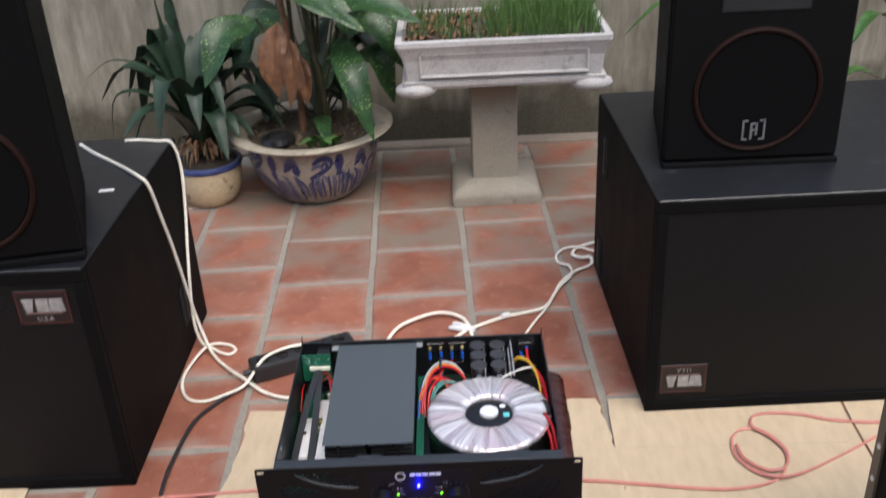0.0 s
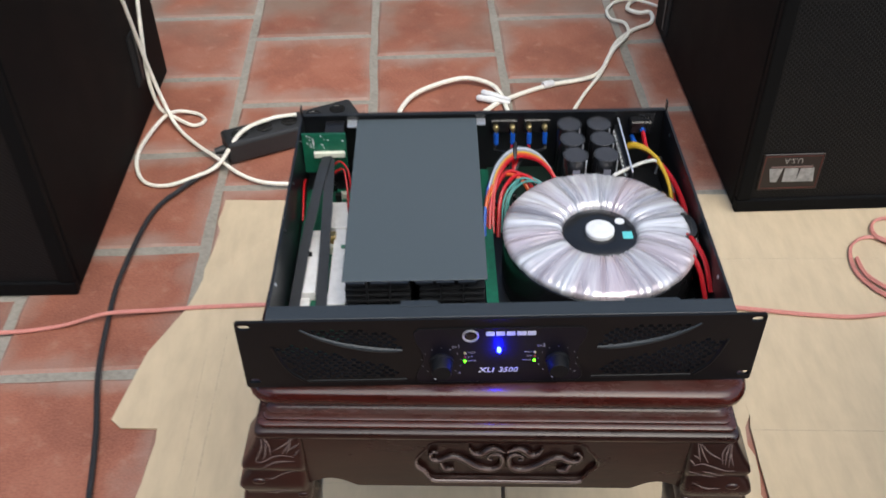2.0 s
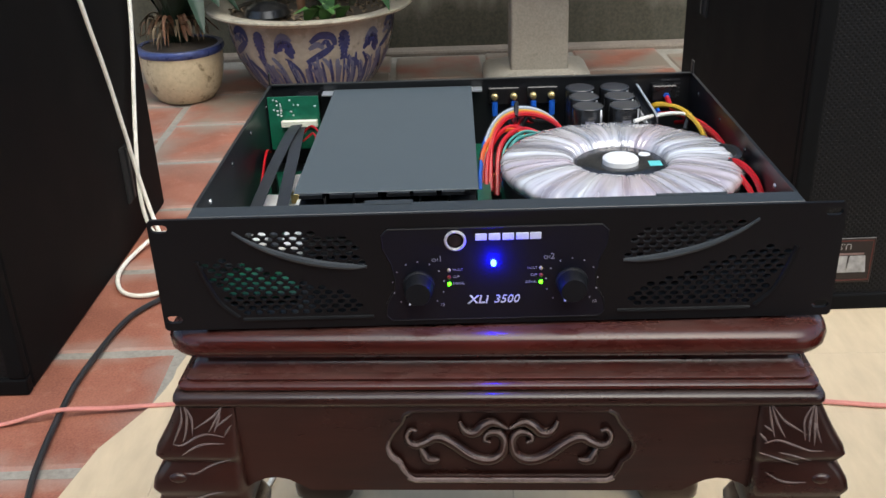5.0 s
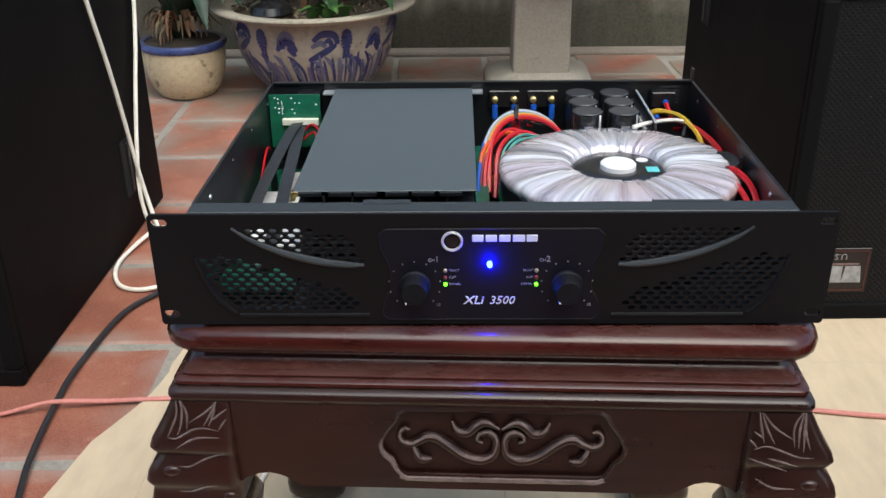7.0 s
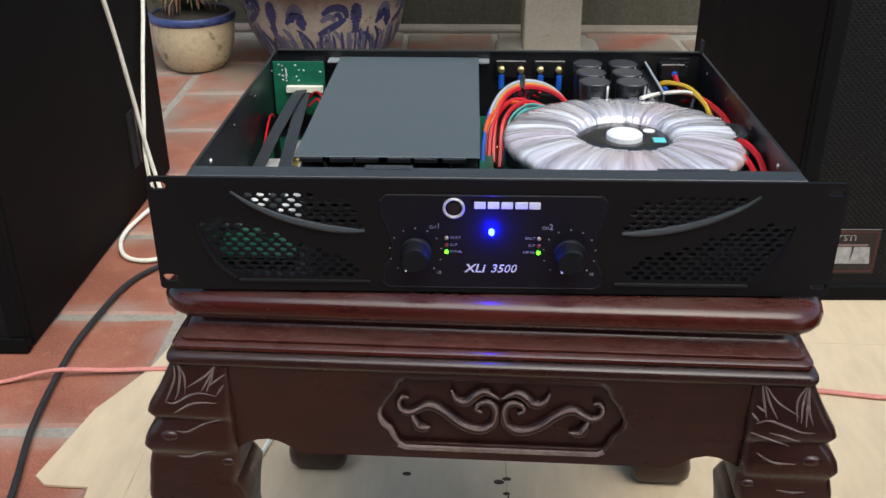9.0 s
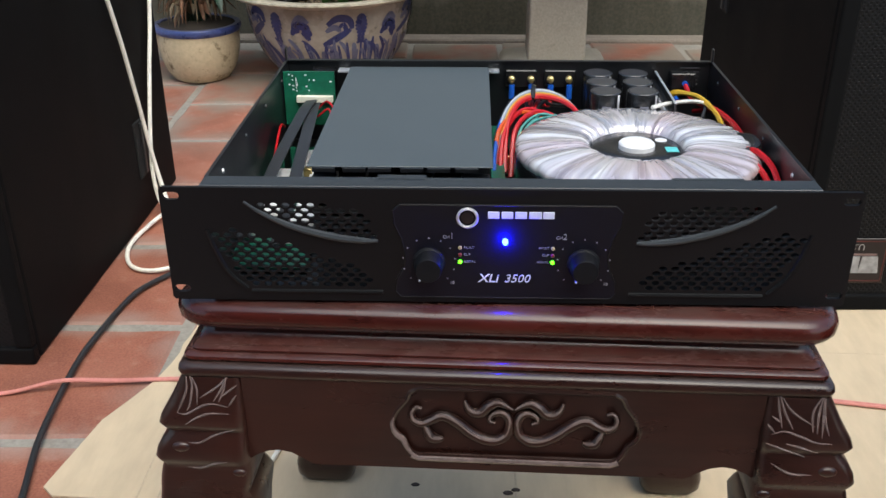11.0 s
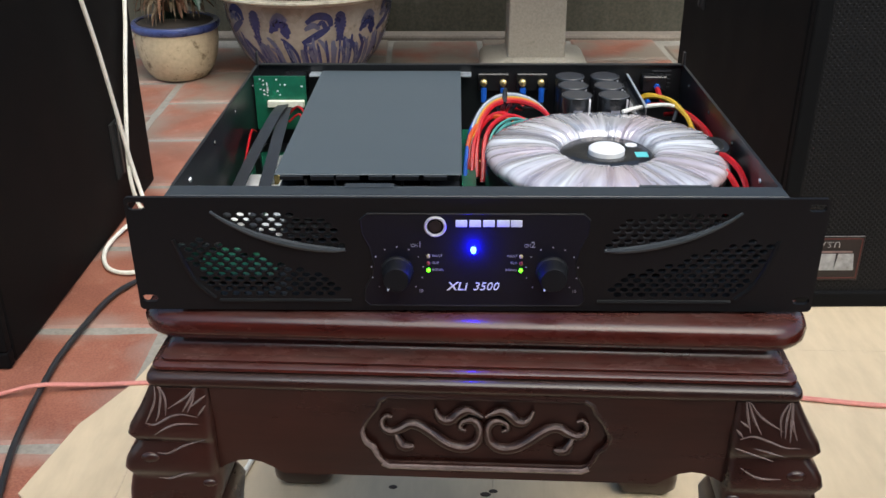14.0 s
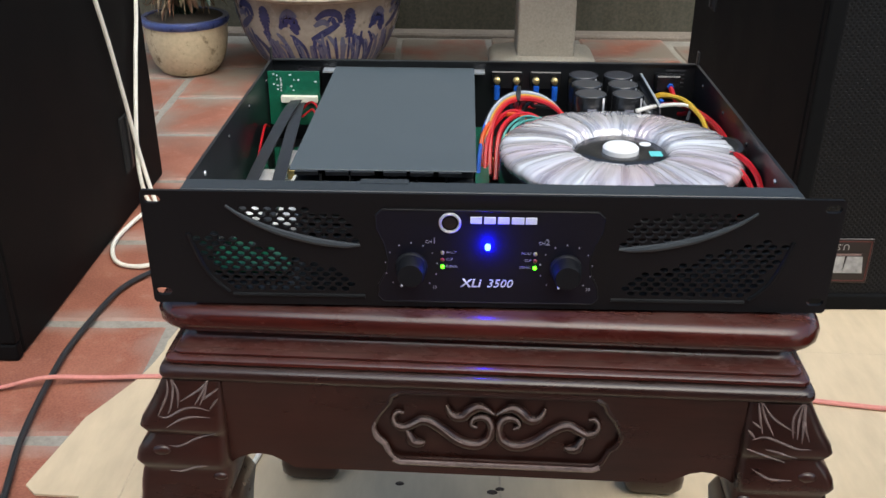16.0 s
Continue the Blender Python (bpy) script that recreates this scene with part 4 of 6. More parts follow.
    for x in (0.099, 0.1335):
        for y in (0.258, 0.289, 0.320):
            cap = part("capacitor", lathe([(0.0148, 0.008), (0.0148, 0.0768), (0.0143, 0.0786), (0.0130, 0.0788)], 24), CAPBLACK, a, "black can capacitor with grey top", smooth=True)
            cap.matrix_basis = pose(x, y, 0, 0, 0, 0)
            part("can_top", lathe([(0.0128, 0.0785), (0.0125, 0.0791), (0, 0.0791)], 24), CAPTOP, cap)
            part("print_mark", box(-0.004, 0.004, -0.01515, -0.0140, 0.056, 0.068), LETTERDIM, cap)
            part("print_stripe", box(0.0098, 0.0118, -0.0108, -0.0090, 0.012, 0.0775), SILVER, cap)
            part("rim_glint", tube([(0.0137 * math.cos(q), 0.0137 * math.sin(q), 0.0786) for q in (2 * math.pi * i / 20 for i in range(21))], 0.0006, 5, smoothed=False), CAPTOP, cap)
    for k, x in enumerate((0.0140, 0.0335, 0.0530, 0.0715)):
        if k % 2 == 0:
            blk = part("terminal_block", box(x - 0.006, x + 0.0255, 0.330, 0.3362, 0.060, 0.078, 0.001), CAPBLACK, a, "black output terminal block")
        post = part("terminal", lathe([(0.0036, 0), (0.0036, 0.004), (0.0022, 0.005), (0.0022, 0.010), (0, 0.0105)], 8), BRASS, blk, "brass terminal post")
        post.matrix_basis = pose(x, 0.330, 0.0695, 90, 0, 0)
        sl = part("sleeve", tube([(x, 0.3215, 0.066), (x, 0.3205, 0.052)], 0.0029, 8, smoothed=False), W_BLUE, blk, "blue crimp sleeve")
        wire(a, [(x, 0.3205, Z + 0.052), (x - 0.001, 0.316, Z + 0.046), (0.036 + 0.45 * (x - 0.04), 0.302, Z + 0.052), (0.034 + 0.3 * (x - 0.04), 0.284, Z + 0.060), (0.030, 0.262, Z + 0.050)], 0.0019, (W_BLACK, W_RED, W_RED, W_BLACK)[k])
    # the arch of wires from the boards over to the transformer
    for k, (m, r) in enumerate(((W_BLACK, 0.0017), (W_PALE, 0.0022), (W_GREY, 0.0021), (W_YELLOW, 0.0021), (W_ORANGE, 0.0023), (W_RED, 0.0022))):
        d = k * 0.0022
        wire(a, [(-0.0040 + d * 0.8, 0.195 - d * 0.3, 0.508), (-0.0010 + d * 0.7, 0.226 - d * 0.2, 0.538), (0.012 + d * 0.5, 0.262 - d, 0.5525), (0.033 + d * 0.2, 0.284 - d * 1.2, 0.5570 - d * 0.3), (0.055 + d * 0.2, 0.280 - d * 1.3, 0.5545 - d * 0.2), (0.071 + d * 0.2, 0.258 - d, 0.546), (0.078 + d * 0.2, 0.238 - d * 0.2, 0.528)], r, m)
    wire(a, [(-0.0045, 0.150, 0.500), (-0.0050, 0.190, 0.520), (0.0000, 0.228, 0.540), (0.010, 0.256, 0.549), (0.020, 0.272, 0.5525)], 0.0020, W_BLUE)
    for k, (m, x) in enumerate(((W_RED, 0.004), (W_ORANGE, -0.001), (W_RED, 0.014), (W_TEAL, 0.021), (W_TEAL, 0.018), (W_TEAL, 0.024))):
        wire(a, [(x - 0.004, 0.180 + 0.004 * k, 0.505), (x, 0.218, 0.535 + 0.002 * (k % 3)), (x + 0.018, 0.250 - 0.003 * k, 0.5475 - 0.002 * (k % 2)), (x + 0.038, 0.244 - 0.003 * k, 0.5445), (x + 0.052, 0.226, 0.528)], 0.0023 if k < 3 else 0.0012, m)
    part("cable_tie", tube([(0.032, 0.266, 0.068), (0.033, 0.278, 0.0742), (0.034, 0.290, 0.0735), (0.034, 0.294, 0.066)], 0.0022, 6), W_BLACK, a)
    # regulator board standing beside the capacitors
    reg = part("bracket_board", box(0.1575, 0.1592, 0.228, 0.334, 0.008, 0.0760), STEEL, a, "upright board with a pale top edge")
    part("heat_strip", box(0.1540, 0.1574, 0.232, 0.330, 0.022, 0.0700), STEEL, reg)
    part("heat_strip", box(0.1570, 0.1590, 0.228, 0.334, 0.0760, 0.0772), ALU, reg)
    for i in range(11):
        part("pin", box(0.1522, 0.1540, 0.236 + i * 0.0085, 0.2405 + i * 0.0085, 0.0600, 0.0650), CONN_WHITE, reg)
    # mains side
    wire(a, [(0.186, 0.334, 0.553), (0.186, 0.318, 0.553)], 0.0032, W_BLUE, "sleeve", "blue crimp sleeve")
    wire(a, [(0.176, 0.330, 0.540), (0.178, 0.312, 0.538)], 0.0030, W_BLUE, "sleeve", "blue crimp sleeve")
    part("mains_socket", box(0.172, 0.196, 0.322, 0.3362, 0.062, 0.0775, 0.001), CAPBLACK, a)
    wire(a, [(0.186, 0.318, 0.552), (0.187, 0.285, 0.548), (0.201, 0.235, 0.551), (0.2075, 0.180, 0.548), (0.2040, 0.150, 0.53), (0.205, 0.11, 0.51)], 0.0026, W_RED)
    wire(a, [(0.178, 0.312, 0.537), (0.190, 0.280, 0.547), (0.2045, 0.240, 0.545), (0.2085, 0.205, 0.543), (0.2080, 0.160, 0.530), (0.207, 0.12, 0.505)], 0.0026, W_RED)
    wire(a, [(0.190, 0.29, 0.535), (0.2000, 0.255, 0.546), (0.2035, 0.215, 0.538), (0.206, 0.17, 0.520)], 0.0024, W_RED)
    for k in range(3):
        d = 0.003 * k
        wire(a, [(0.161, 0.296 + d, 0.540), (0.170, 0.288 + d, 0.553), (0.186, 0.272 + d, 0.556 - d * 0.4), (0.1955, 0.250 - d, 0.552), (0.1995, 0.225 - d, 0.545), (0.201, 0.19, 0.526)], 0.0022, W_YELLOW)
    wire(a, [(0.137, 0.226, 0.5585), (0.152, 0.236, 0.5590), (0.178, 0.254, 0.556), (0.193, 0.258, 0.552), (0.2010, 0.236, 0.546), (0.2045, 0.205, 0.534), (0.205, 0.175, 0.520)], 0.0019, W_WHITE)
    part("cable_tie", tube([(0.190, 0.252, 0.055), (0.195, 0.261, 0.066), (0.198, 0.272, 0.062)], 0.0026, 6), W_BLACK, a)
    wire(a, [(0.1960, 0.132, 0.5540), (0.2020, 0.114, 0.5575), (0.2085, 0.090, 0.552), (0.2110, 0.064, 0.535)], 0.0026, W_RED)
    wire(a, [(0.1900, 0.120, 0.5520), (0.1960, 0.104, 0.5530), (0.2030, 0.084, 0.545), (0.206, 0.060, 0.528)], 0.0026, W_RED)
    wire(a, [(0.1995, 0.160, 0.5545), (0.2050, 0.145, 0.5575), (0.2050, 0.128, 0.5565), (0.1960, 0.122, 0.554)], 0.0042, W_BLACK, "grommet")
    # wound transformer
    prof = [(0.0940, 0.0560), (0.0985, 0.0600), (0.1000, 0.0632), (0.0996, 0.0662), (0.0970, 0.0690), (0.0930, 0.0706), (0.0870, 0.0718), (0.0780, 0.0728), (0.0690, 0.0734), (0.0600, 0.0736), (0.0520, 0.0733), (0.0460, 0.0724), (0.0415, 0.0704), (0.0385, 0.0668), (0.0372, 0.0620), (0.0366, 0.0560)]
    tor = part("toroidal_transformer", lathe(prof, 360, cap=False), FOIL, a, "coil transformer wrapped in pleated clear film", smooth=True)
    for v in tor.data.vertices:
        ang = math.atan2(v.co.y, v.co.x)
        r = math.hypot(v.co.x, v.co.y)
        if r > 0.040 and v.co.z > 0.058:
            lean = ang + 0.25 * noise.noise((ang * 2, 5.0, 1.0)) * (r - 0.07) / 0.03
            v.co.z += 0.0012 * noise.noise((lean * 8, 0.3, 1.7)) + 0.0011 * noise.noise((lean * 19, r * 14, 4.1)) + 0.0006 * noise.noise((lean * 45, r * 25, 2.2))
            k = 1 + 0.006 * noise.noise((ang * 30, 0.7, 3.3))
            v.co.x, v.co.y = v.co.x * k, v.co.y * k
    tor.matrix_basis = pose(0.1105, 0.1395, 0, 0, 0, 0)
    part("side_wrap", lathe([(0.0990, 0.004), (0.0996, 0.020), (0.0996, 0.0600), (0.0975, 0.0620)], 60), CAPBLACK, tor, smooth=True)
    part("washer", lathe([(0.0378, 0.0570), (0.0378, 0.0655), (0.0355, 0.0672), (0.0200, 0.0672), (0.0150, 0.0662), (0.0150, 0.061)], 40), CAPBLACK, tor, "black mounting dish", smooth=True)
    part("bolt_cap", lathe([(0.0148, 0.0620), (0.0148, 0.0700), (0.0132, 0.0714), (0, 0.0716)], 28), CONN_WHITE, tor, "white mounting plug", smooth=True)
    part("sticker", box(0.0225, 0.0325, -0.0130, -0.0020, 0.0673, 0.0677), W_TEAL2, tor, "small teal sticker")
    part("sticker", lathe([(0.0050, 0.0673), (0.0050, 0.0677)], 16), CONN_WHITE, tor).matrix_basis = pose(0.0225, 0.0150, 0, 0, 0, 0)
    return a


CONN_WHITE = surf("white_plastic", (0.78, 0.78, 0.78), 0.4, var=0.05)
W_TEAL2 = surf("teal_print", (0.12, 0.55, 0.55), 0.5, var=0.1)
power_amplifier()


# ---- cardboard, cables and the power strip ----
def ragged(pts, amp, seed, step=0.03):
    """Breaks straight edges into short uneven bits."""
    rr = random.Random(seed)
    out = []
    for (ax, ay), (bx, by) in zip(pts, pts[1:] + pts[:1]):
        n = max(1, int(math.hypot(bx - ax, by - ay) / step))
        for k in range(n):
            w = amp if k else amp * 0.3
            out.append((ax + (bx - ax) * k / n + rr.uniform(-w, w), ay + (by - ay) * k / n + rr.uniform(-w, w)))
    return out


def cardboard(outline, z, label, creases=(), amp=0.002, seed=1, lift=0.0):
    t = thing("cardboard_sheet", (0, 0, 0), label, "cardboard", "flattened cardboard")
    bm = plate([(x, y) for x, y in ragged(outline, amp, seed)], [], 0, -0.0035)
    for v in bm.verts:
        x, y = v.co.x, v.co.z
        up = v.co.y
        v.co = (x, y, z + 0.0035 + up + lift * max(0.0, noise.noise((x * 9, y * 9, seed))))
    sh = part("sheet", bm, CARD, t)
    for x0, y0, x1, y1 in creases:
        part("crease", tube([(x0, y0, z + 0.0034), ((x0 + x1) / 2, (y0 + y1) / 2, z + 0.0036), (x1, y1, z + 0.0034)], 0.0013, 6, flat=0.5), CARD_FOLD, t, "pressed fold line")
    return t


CARD_FOLD = surf("cardboard_fold", (0.50, 0.405, 0.28), 0.9, var=0.15)
MARK = surf("dark_mark", (0.05, 0.035, 0.025), 0.9, var=0.3)
cardboard([(-0.486, 0.905), (-0.489, 0.668), (-0.520, 0.560), (-0.553, 0.492), (-0.579, 0.346), (-0.560, 0.332), (-0.503, 0.328), (-0.500, 0.30), (-0.506, 0.195), (-0.515, 0.0), (-0.51, -0.32),
           (0.405, -0.32), (0.412, 0.312), (0.4300, 0.345), (0.4320, 0.690), (0.4110, 0.900)], 0.0005,
          "flattened brown cardboard with a torn edge under the stool", ((-0.455, 0.66, -0.445, 0.05), (-0.425, 0.72, -0.418, -0.2), (0.036, 0.80, 0.037, -0.2), (-0.49, 0.215, 0.40, 0.235)), 0.006, 4, 0.004)
cardboard([(0.4215, 0.312), (0.4265, 0.330), (0.4290, 0.700), (0.4400, 0.896), (0.80, 0.890), (1.020, 0.888), (1.012, 0.70), (1.000, -0.32), (0.412, -0.32), (0.4130, 0.10)], 0.0008,
          "flat brown cardboard sheet with a dark seam", ((0.425, 0.305, 1.0, 0.285), (0.44, 0.70, 0.98, 0.69)), 0.0012, 9, 0.002)
cardboard([(1.027, 0.90), (1.9, 0.90), (1.9, -0.45), (1.006, -0.45), (1.019, 0.70)], 0.0005, "flat brown cardboard sheet beside the bass cabinet", (), 0.002, 12)
cardboard([(-1.55, 0.660), (-0.968, 0.642), (-0.952, 0.45), (-0.968, 0.40), (-0.950, 0.278), (-1.02, 0.262), (-1.55, 0.25)], 0.0005, "torn flattened cardboard piece lying before the bass cabinet", ((-1.05, 0.50, -0.985, 0.62),), 0.004, 6, 0.003)
for x, y, r in ((-0.094, 0.365, 0.005), (0.026, 0.352, 0.006), (0.036, 0.358, 0.005), (0.035, 0.330, 0.004)):
    sc = part("dirt_fleck", lathe([(r, 0.0), (r * 0.7, 0.0012), (0, 0.0015)], 9, at=(x, y, 0.0040), squash=(1.2, 0.8)), MARK)
    tagged(sc, "small dark fleck of dirt on the cardboard", "dirt", "dirt flecks")

slit = part("dirt_fleck", tube([(0.037, 0.33, 0.0043), (0.036, 0.28, 0.0046), (0.031, 0.188, 0.0046), (0.030, 0.02, 0.0043)], 0.0026, 6, flat=0.3, taper=swell), MARK)
tagged(slit, "narrow dark slit in the cardboard under the stool", "dirt", "dirt flecks")
PINK = surf("pink_cable", (0.58, 0.235, 0.20), 0.35, var=0.1, bump=0)
IVORY = surf("ivory_cable", (0.86, 0.83, 0.73), 0.45, var=0.1, bump=0)
RUBBER = surf("rubber_cable", (0.02, 0.021, 0.023), 0.5, var=0.2, bump=0.05)


def cable(name, pts, r, material, label, category="cable", group="", flat=1.0, twin=0.0):
    bm = bmesh.new()
    if twin:
        for s in (-1, 1):
            tube([(x + s * twin * 0.7, y + s * twin * 0.7, z) for x, y, z in pts], r, 7, bm, flat, 7)
    else:
        tube(pts, r, 8, bm, flat, 7)
    ob = part(name, bm, material, smooth=True)
    return tagged(ob, label, category, group)


def on(z, *pts):
    return [(x, y, z) for x, y in pts]


cable("speaker_cable", [*on(0.0035, (-1.7, 0.50), (-1.30, 0.525)), *on(0.0075, (-1.067, 0.533), (-0.90, 0.540)), *on(0.0036, (-0.805, 0.543), (-0.72, 0.556)), (-0.643, 0.573, 0.0150), (-0.56, 0.587, 0.0075), *on(0.0085, (-0.43, 0.594), (-0.10, 0.60), (0.15, 0.595), (0.339, 0.587), (0.495, 0.562), (0.60, 0.545), (0.679, 0.541), (0.765, 0.562), (0.812, 0.620), (0.818, 0.690), (0.785, 0.742)), (0.745, 0.747, 0.0085), (0.712, 0.715, 0.0085), (0.703, 0.650, 0.0085), (0.735, 0.590, 0.010), (0.790, 0.568, 0.014), *on(0.0085, (0.87, 0.600), (0.994, 0.668), (1.15, 0.76))],
      0.0026, PINK, "pink twin speaker cable looping over cardboard and tiles", group="speaker cables", twin=0.0026)
cable("speaker_cable", [(0.715, 0.690, 0.010), (0.718, 0.640, 0.011), (0.755, 0.595, 0.013), (0.800, 0.600, 0.013), (0.822, 0.655, 0.013), (0.800, 0.715, 0.013), (0.770, 0.752, 0.012), (0.785, 0.795, 0.009), (0.829, 0.806, 0.0085), (0.90, 0.797, 0.0085), (0.97, 0.770, 0.0085), (1.08, 0.755, 0.0085), (1.25, 0.77, 0.0085)],
      0.0026, PINK, "pink twin speaker cable coiled beside the bass cabinet", group="speaker cables", twin=0.0026)
cable("black_cable", [*on(0.0056, (-0.50, -0.30)), *on(0.0096, (-0.53, -0.05)), *on(0.0066, (-0.565, 0.15), (-0.592, 0.310), (-0.623, 0.444), (-0.641, 0.600), (-0.643, 0.70), (-0.626, 0.860), (-0.580, 0.945)), (-0.521, 1.015, 0.012), (-0.488, 1.062, 0.022)], 0.0048, RUBBER, "thick black rubber power cord on the tiles")
cable("signal_cable", [(-0.96, 1.37, 0.588), (-0.90, 1.30, 0.5875), (-0.80, 1.20, 0.5875), (-0.725, 1.115, 0.588), (-0.702, 1.105, 0.565), (-0.698, 1.135, 0.47), (-0.697, 1.172, 0.37), (-0.695, 1.205, 0.25), (-0.690, 1.225, 0.14), (-0.672, 1.215, 0.055), (-0.640, 1.170, 0.013), (-0.590, 1.105, 0.010), (-0.520, 1.030, 0.015), (-0.470, 0.985, 0.009), (-0.419, 0.958, 0.007), (-0.35, 0.95, 0.007), (-0.22, 0.96, 0.007)],
      0.0043, IVORY, "ivory cable hanging over the bass cabinet to the floor", group="ivory cables")
cable("signal_cable", [(-0.84, 1.385, 0.588), (-0.80, 1.385, 0.5875), (-0.745, 1.370, 0.588), (-0.708, 1.372, 0.578), (-0.698, 1.380, 0.50), (-0.698, 1.350, 0.39), (-0.697, 1.306, 0.304), (-0.696, 1.255, 0.19), (-0.694, 1.225, 0.10), (-0.682, 1.215, 0.03), (-0.648, 1.195, 0.016), (-0.600, 1.170, 0.008), (-0.580, 1.195, 0.006), (-0.610, 1.225, 0.006), (-0.660, 1.205, 0.018), (-0.696, 1.120, 0.007), (-0.698, 1.040, 0.006), (-0.668, 0.970, 0.006), (-0.620, 0.952, 0.006), (-0.560, 0.972, 0.013), (-0.515, 1.005, 0.020), (-0.470, 1.060, 0.062), (-0.415, 1.110, 0.062), (-0.36, 1.125, 0.062)],
      0.0043, IVORY, "ivory cable looping on the tiles to the power strip", group="ivory cables")
cable("signal_cable", [(-0.16, 1.12, 0.006), (-0.135, 1.23, 0.010), (-0.093, 1.290, 0.014), (-0.002, 1.338, 0.016), (0.060, 1.322, 0.014), (0.090, 1.285, 0.008), (0.105, 1.20, 0.006)], 0.0055, IVORY, "ivory cable arching over the tiles behind the stool", group="ivory cables")
cable("signal_cable", [*on(0.006, (-0.02, 1.10), (0.06, 1.22), (0.12, 1.270), (0.207, 1.317), (0.319, 1.356), (0.365, 1.440), (0.393, 1.509), (0.445, 1.575)), (0.50, 1.612, 0.008), (0.505, 1.655, 0.014), (0.475, 1.655, 0.014), (0.452, 1.690, 0.008), (0.470, 1.735, 0.006), (0.508, 1.760, 0.006), (0.60, 1.80, 0.006)], 0.0055, IVORY, "ivory cable running to the bass cabinet behind the stool", group="ivory cables")
cable("signal_cable", [*on(0.006, (0.24, 1.18), (0.285, 1.275), (0.335, 1.365), (0.385, 1.480), (0.430, 1.550)), (0.430, 1.600, 0.014), (0.400, 1.640, 0.006), (0.398, 1.690, 0.006), (0.430, 1.735, 0.007), (0.478, 1.725, 0.016), (0.54, 1.70, 0.006)], 0.0042, IVORY, "thin ivory cable knotted beside the bass cabinet", group="ivory cables")
cable("signal_cable", [*on(0.0075, (-0.320, 0.24), (-0.300, 0.345), (-0.290, 0.400), (-0.279, 0.452), (-0.262, 0.52), (-0.20, 0.62), (-0.10, 0.72))], 0.0036, IVORY, "thin ivory cable lying on the cardboard behind the stool", group="ivory cables")
plug = thing("cable_plug", (0.035, 1.262, 0.0), "white moulded cable plugs lying on the tiles", "plug")
for x, y, tw, L in ((0.0, 0.0, -18, 0.075), (0.012, 0.022, -28, 0.07)):
    bm = lathe([(0.0045, 0), (0.0075, 0.004), (0.008, L * 0.55), (0.0055, L * 0.65), (0.005, L), (0.003, L + 0.004)], 12)
    part("plug_body", bm, CONN_WHITE, plug, smooth=True).matrix_basis = pose(x, y, 0.011, 0, 90, tw)
tape = part("cable_tape", lathe([(0.0085, -0.013), (0.0095, -0.004), (0.0092, 0.006), (0.008, 0.013)], 12), CONN_WHITE, smooth=True)
tape.matrix_basis = pose(0.205, 1.316, 0.0095, 0, 90, 22)
tagged(tape, "white tape wound round the ivory cable", "tape")


def power_strip():
    t = thing("power_strip", (-0.385, 1.11, 0.0), "long black power strip lying on the tiles", "power strip", turn=24.0)
    part("body", box(-0.135, 0.16, -0.033, 0.033, 0.0015, 0.052, 0.007, 2), RUBBER, t)
    for k in range(5):
        s = part("socket", lathe([(0.017, 0.0), (0.017, 0.002), (0.013, 0.002), (0.012, 0.001), (0, 0.001)], 20), CAPBLACK, t)
        s.matrix_basis = pose(-0.10 + k * 0.055, 0, 0.0515, 0, 0, 0)
    part("cord_sleeve", lathe([(0.011, 0), (0.008, 0.022), (0.007, 0.03)], 12), RUBBER, t).matrix_basis = pose(-0.128, 0, 0.024, 0, -90, 0)
    return t


power_strip()
scrap = part("paper_scrap", box(-0.018, 0.018, -0.008, 0.008, 0, 0.0008), CONN_WHITE)
scrap.matrix_basis = pose(-0.787, 1.048, 0.583, 0, 0, 8)
tagged(scrap, "small white paper scrap on the bass cabinet", "paper")
# black case at the yard's edge, beyond the cardboard
case = thing("flight_case", (0.775, 0.20, 0.0045), "black equipment case with steel edge rivets on the cardboard", "case")
part("body", box(0.004, 0.5, -0.6, -0.004, 0, 0.50, 0.006, 2), CARPET, case)
for x, y in ((0.0, -0.03), (0.0, -0.6)):
    part("edge_strip", box(x, x + 0.03, y, y + 0.03, 0.0, 0.502, 0.003), STEEL, case)
for z in (0.06, 0.13, 0.20, 0.27, 0.34, 0.41):
    part("rivet", lathe([(0.006, 0), (0.004, 0.002), (0, 0.0026)], 10), SILVER, case).matrix_basis = pose(0.0, -0.016, z, 0, -90, 0)


# ---- pots, plants and the stone trough ----
def leaf_material(name, dark, light, spots=None, rough=0.4):
    m, t, b = nodes_of(name)
    c = ramp(t, noise_tex(t, 30, 4), [(0.3, dark), (0.7, light)])
    if spots:
        v = noise_tex(t, 120, 2, (1, 1, 1), 0.4)
        big = noise_tex(t, 14, 2)
        k = t.nodes.new("ShaderNodeMath")
        k.operation = "MULTIPLY"
        t.links.new(ramp(t, v, [(0.60, (0, 0, 0)), (0.68, (0.9, 0.9, 0.9))]), k.inputs[0])
        t.links.new(ramp(t, big, [(0.38, (0.0,) * 3), (0.55, (0.9,) * 3)]), k.inputs[1])
        c = mix(t, k.outputs[0], c, spots)
    t.links.new(c, b.inputs["Base Color"])
    b.inputs["Roughness"].default_value = rough
    add_bump(t, b, noise_tex(t, 60, 3, (1, 1, 0.3)), 0.2, 0.003)
    return m


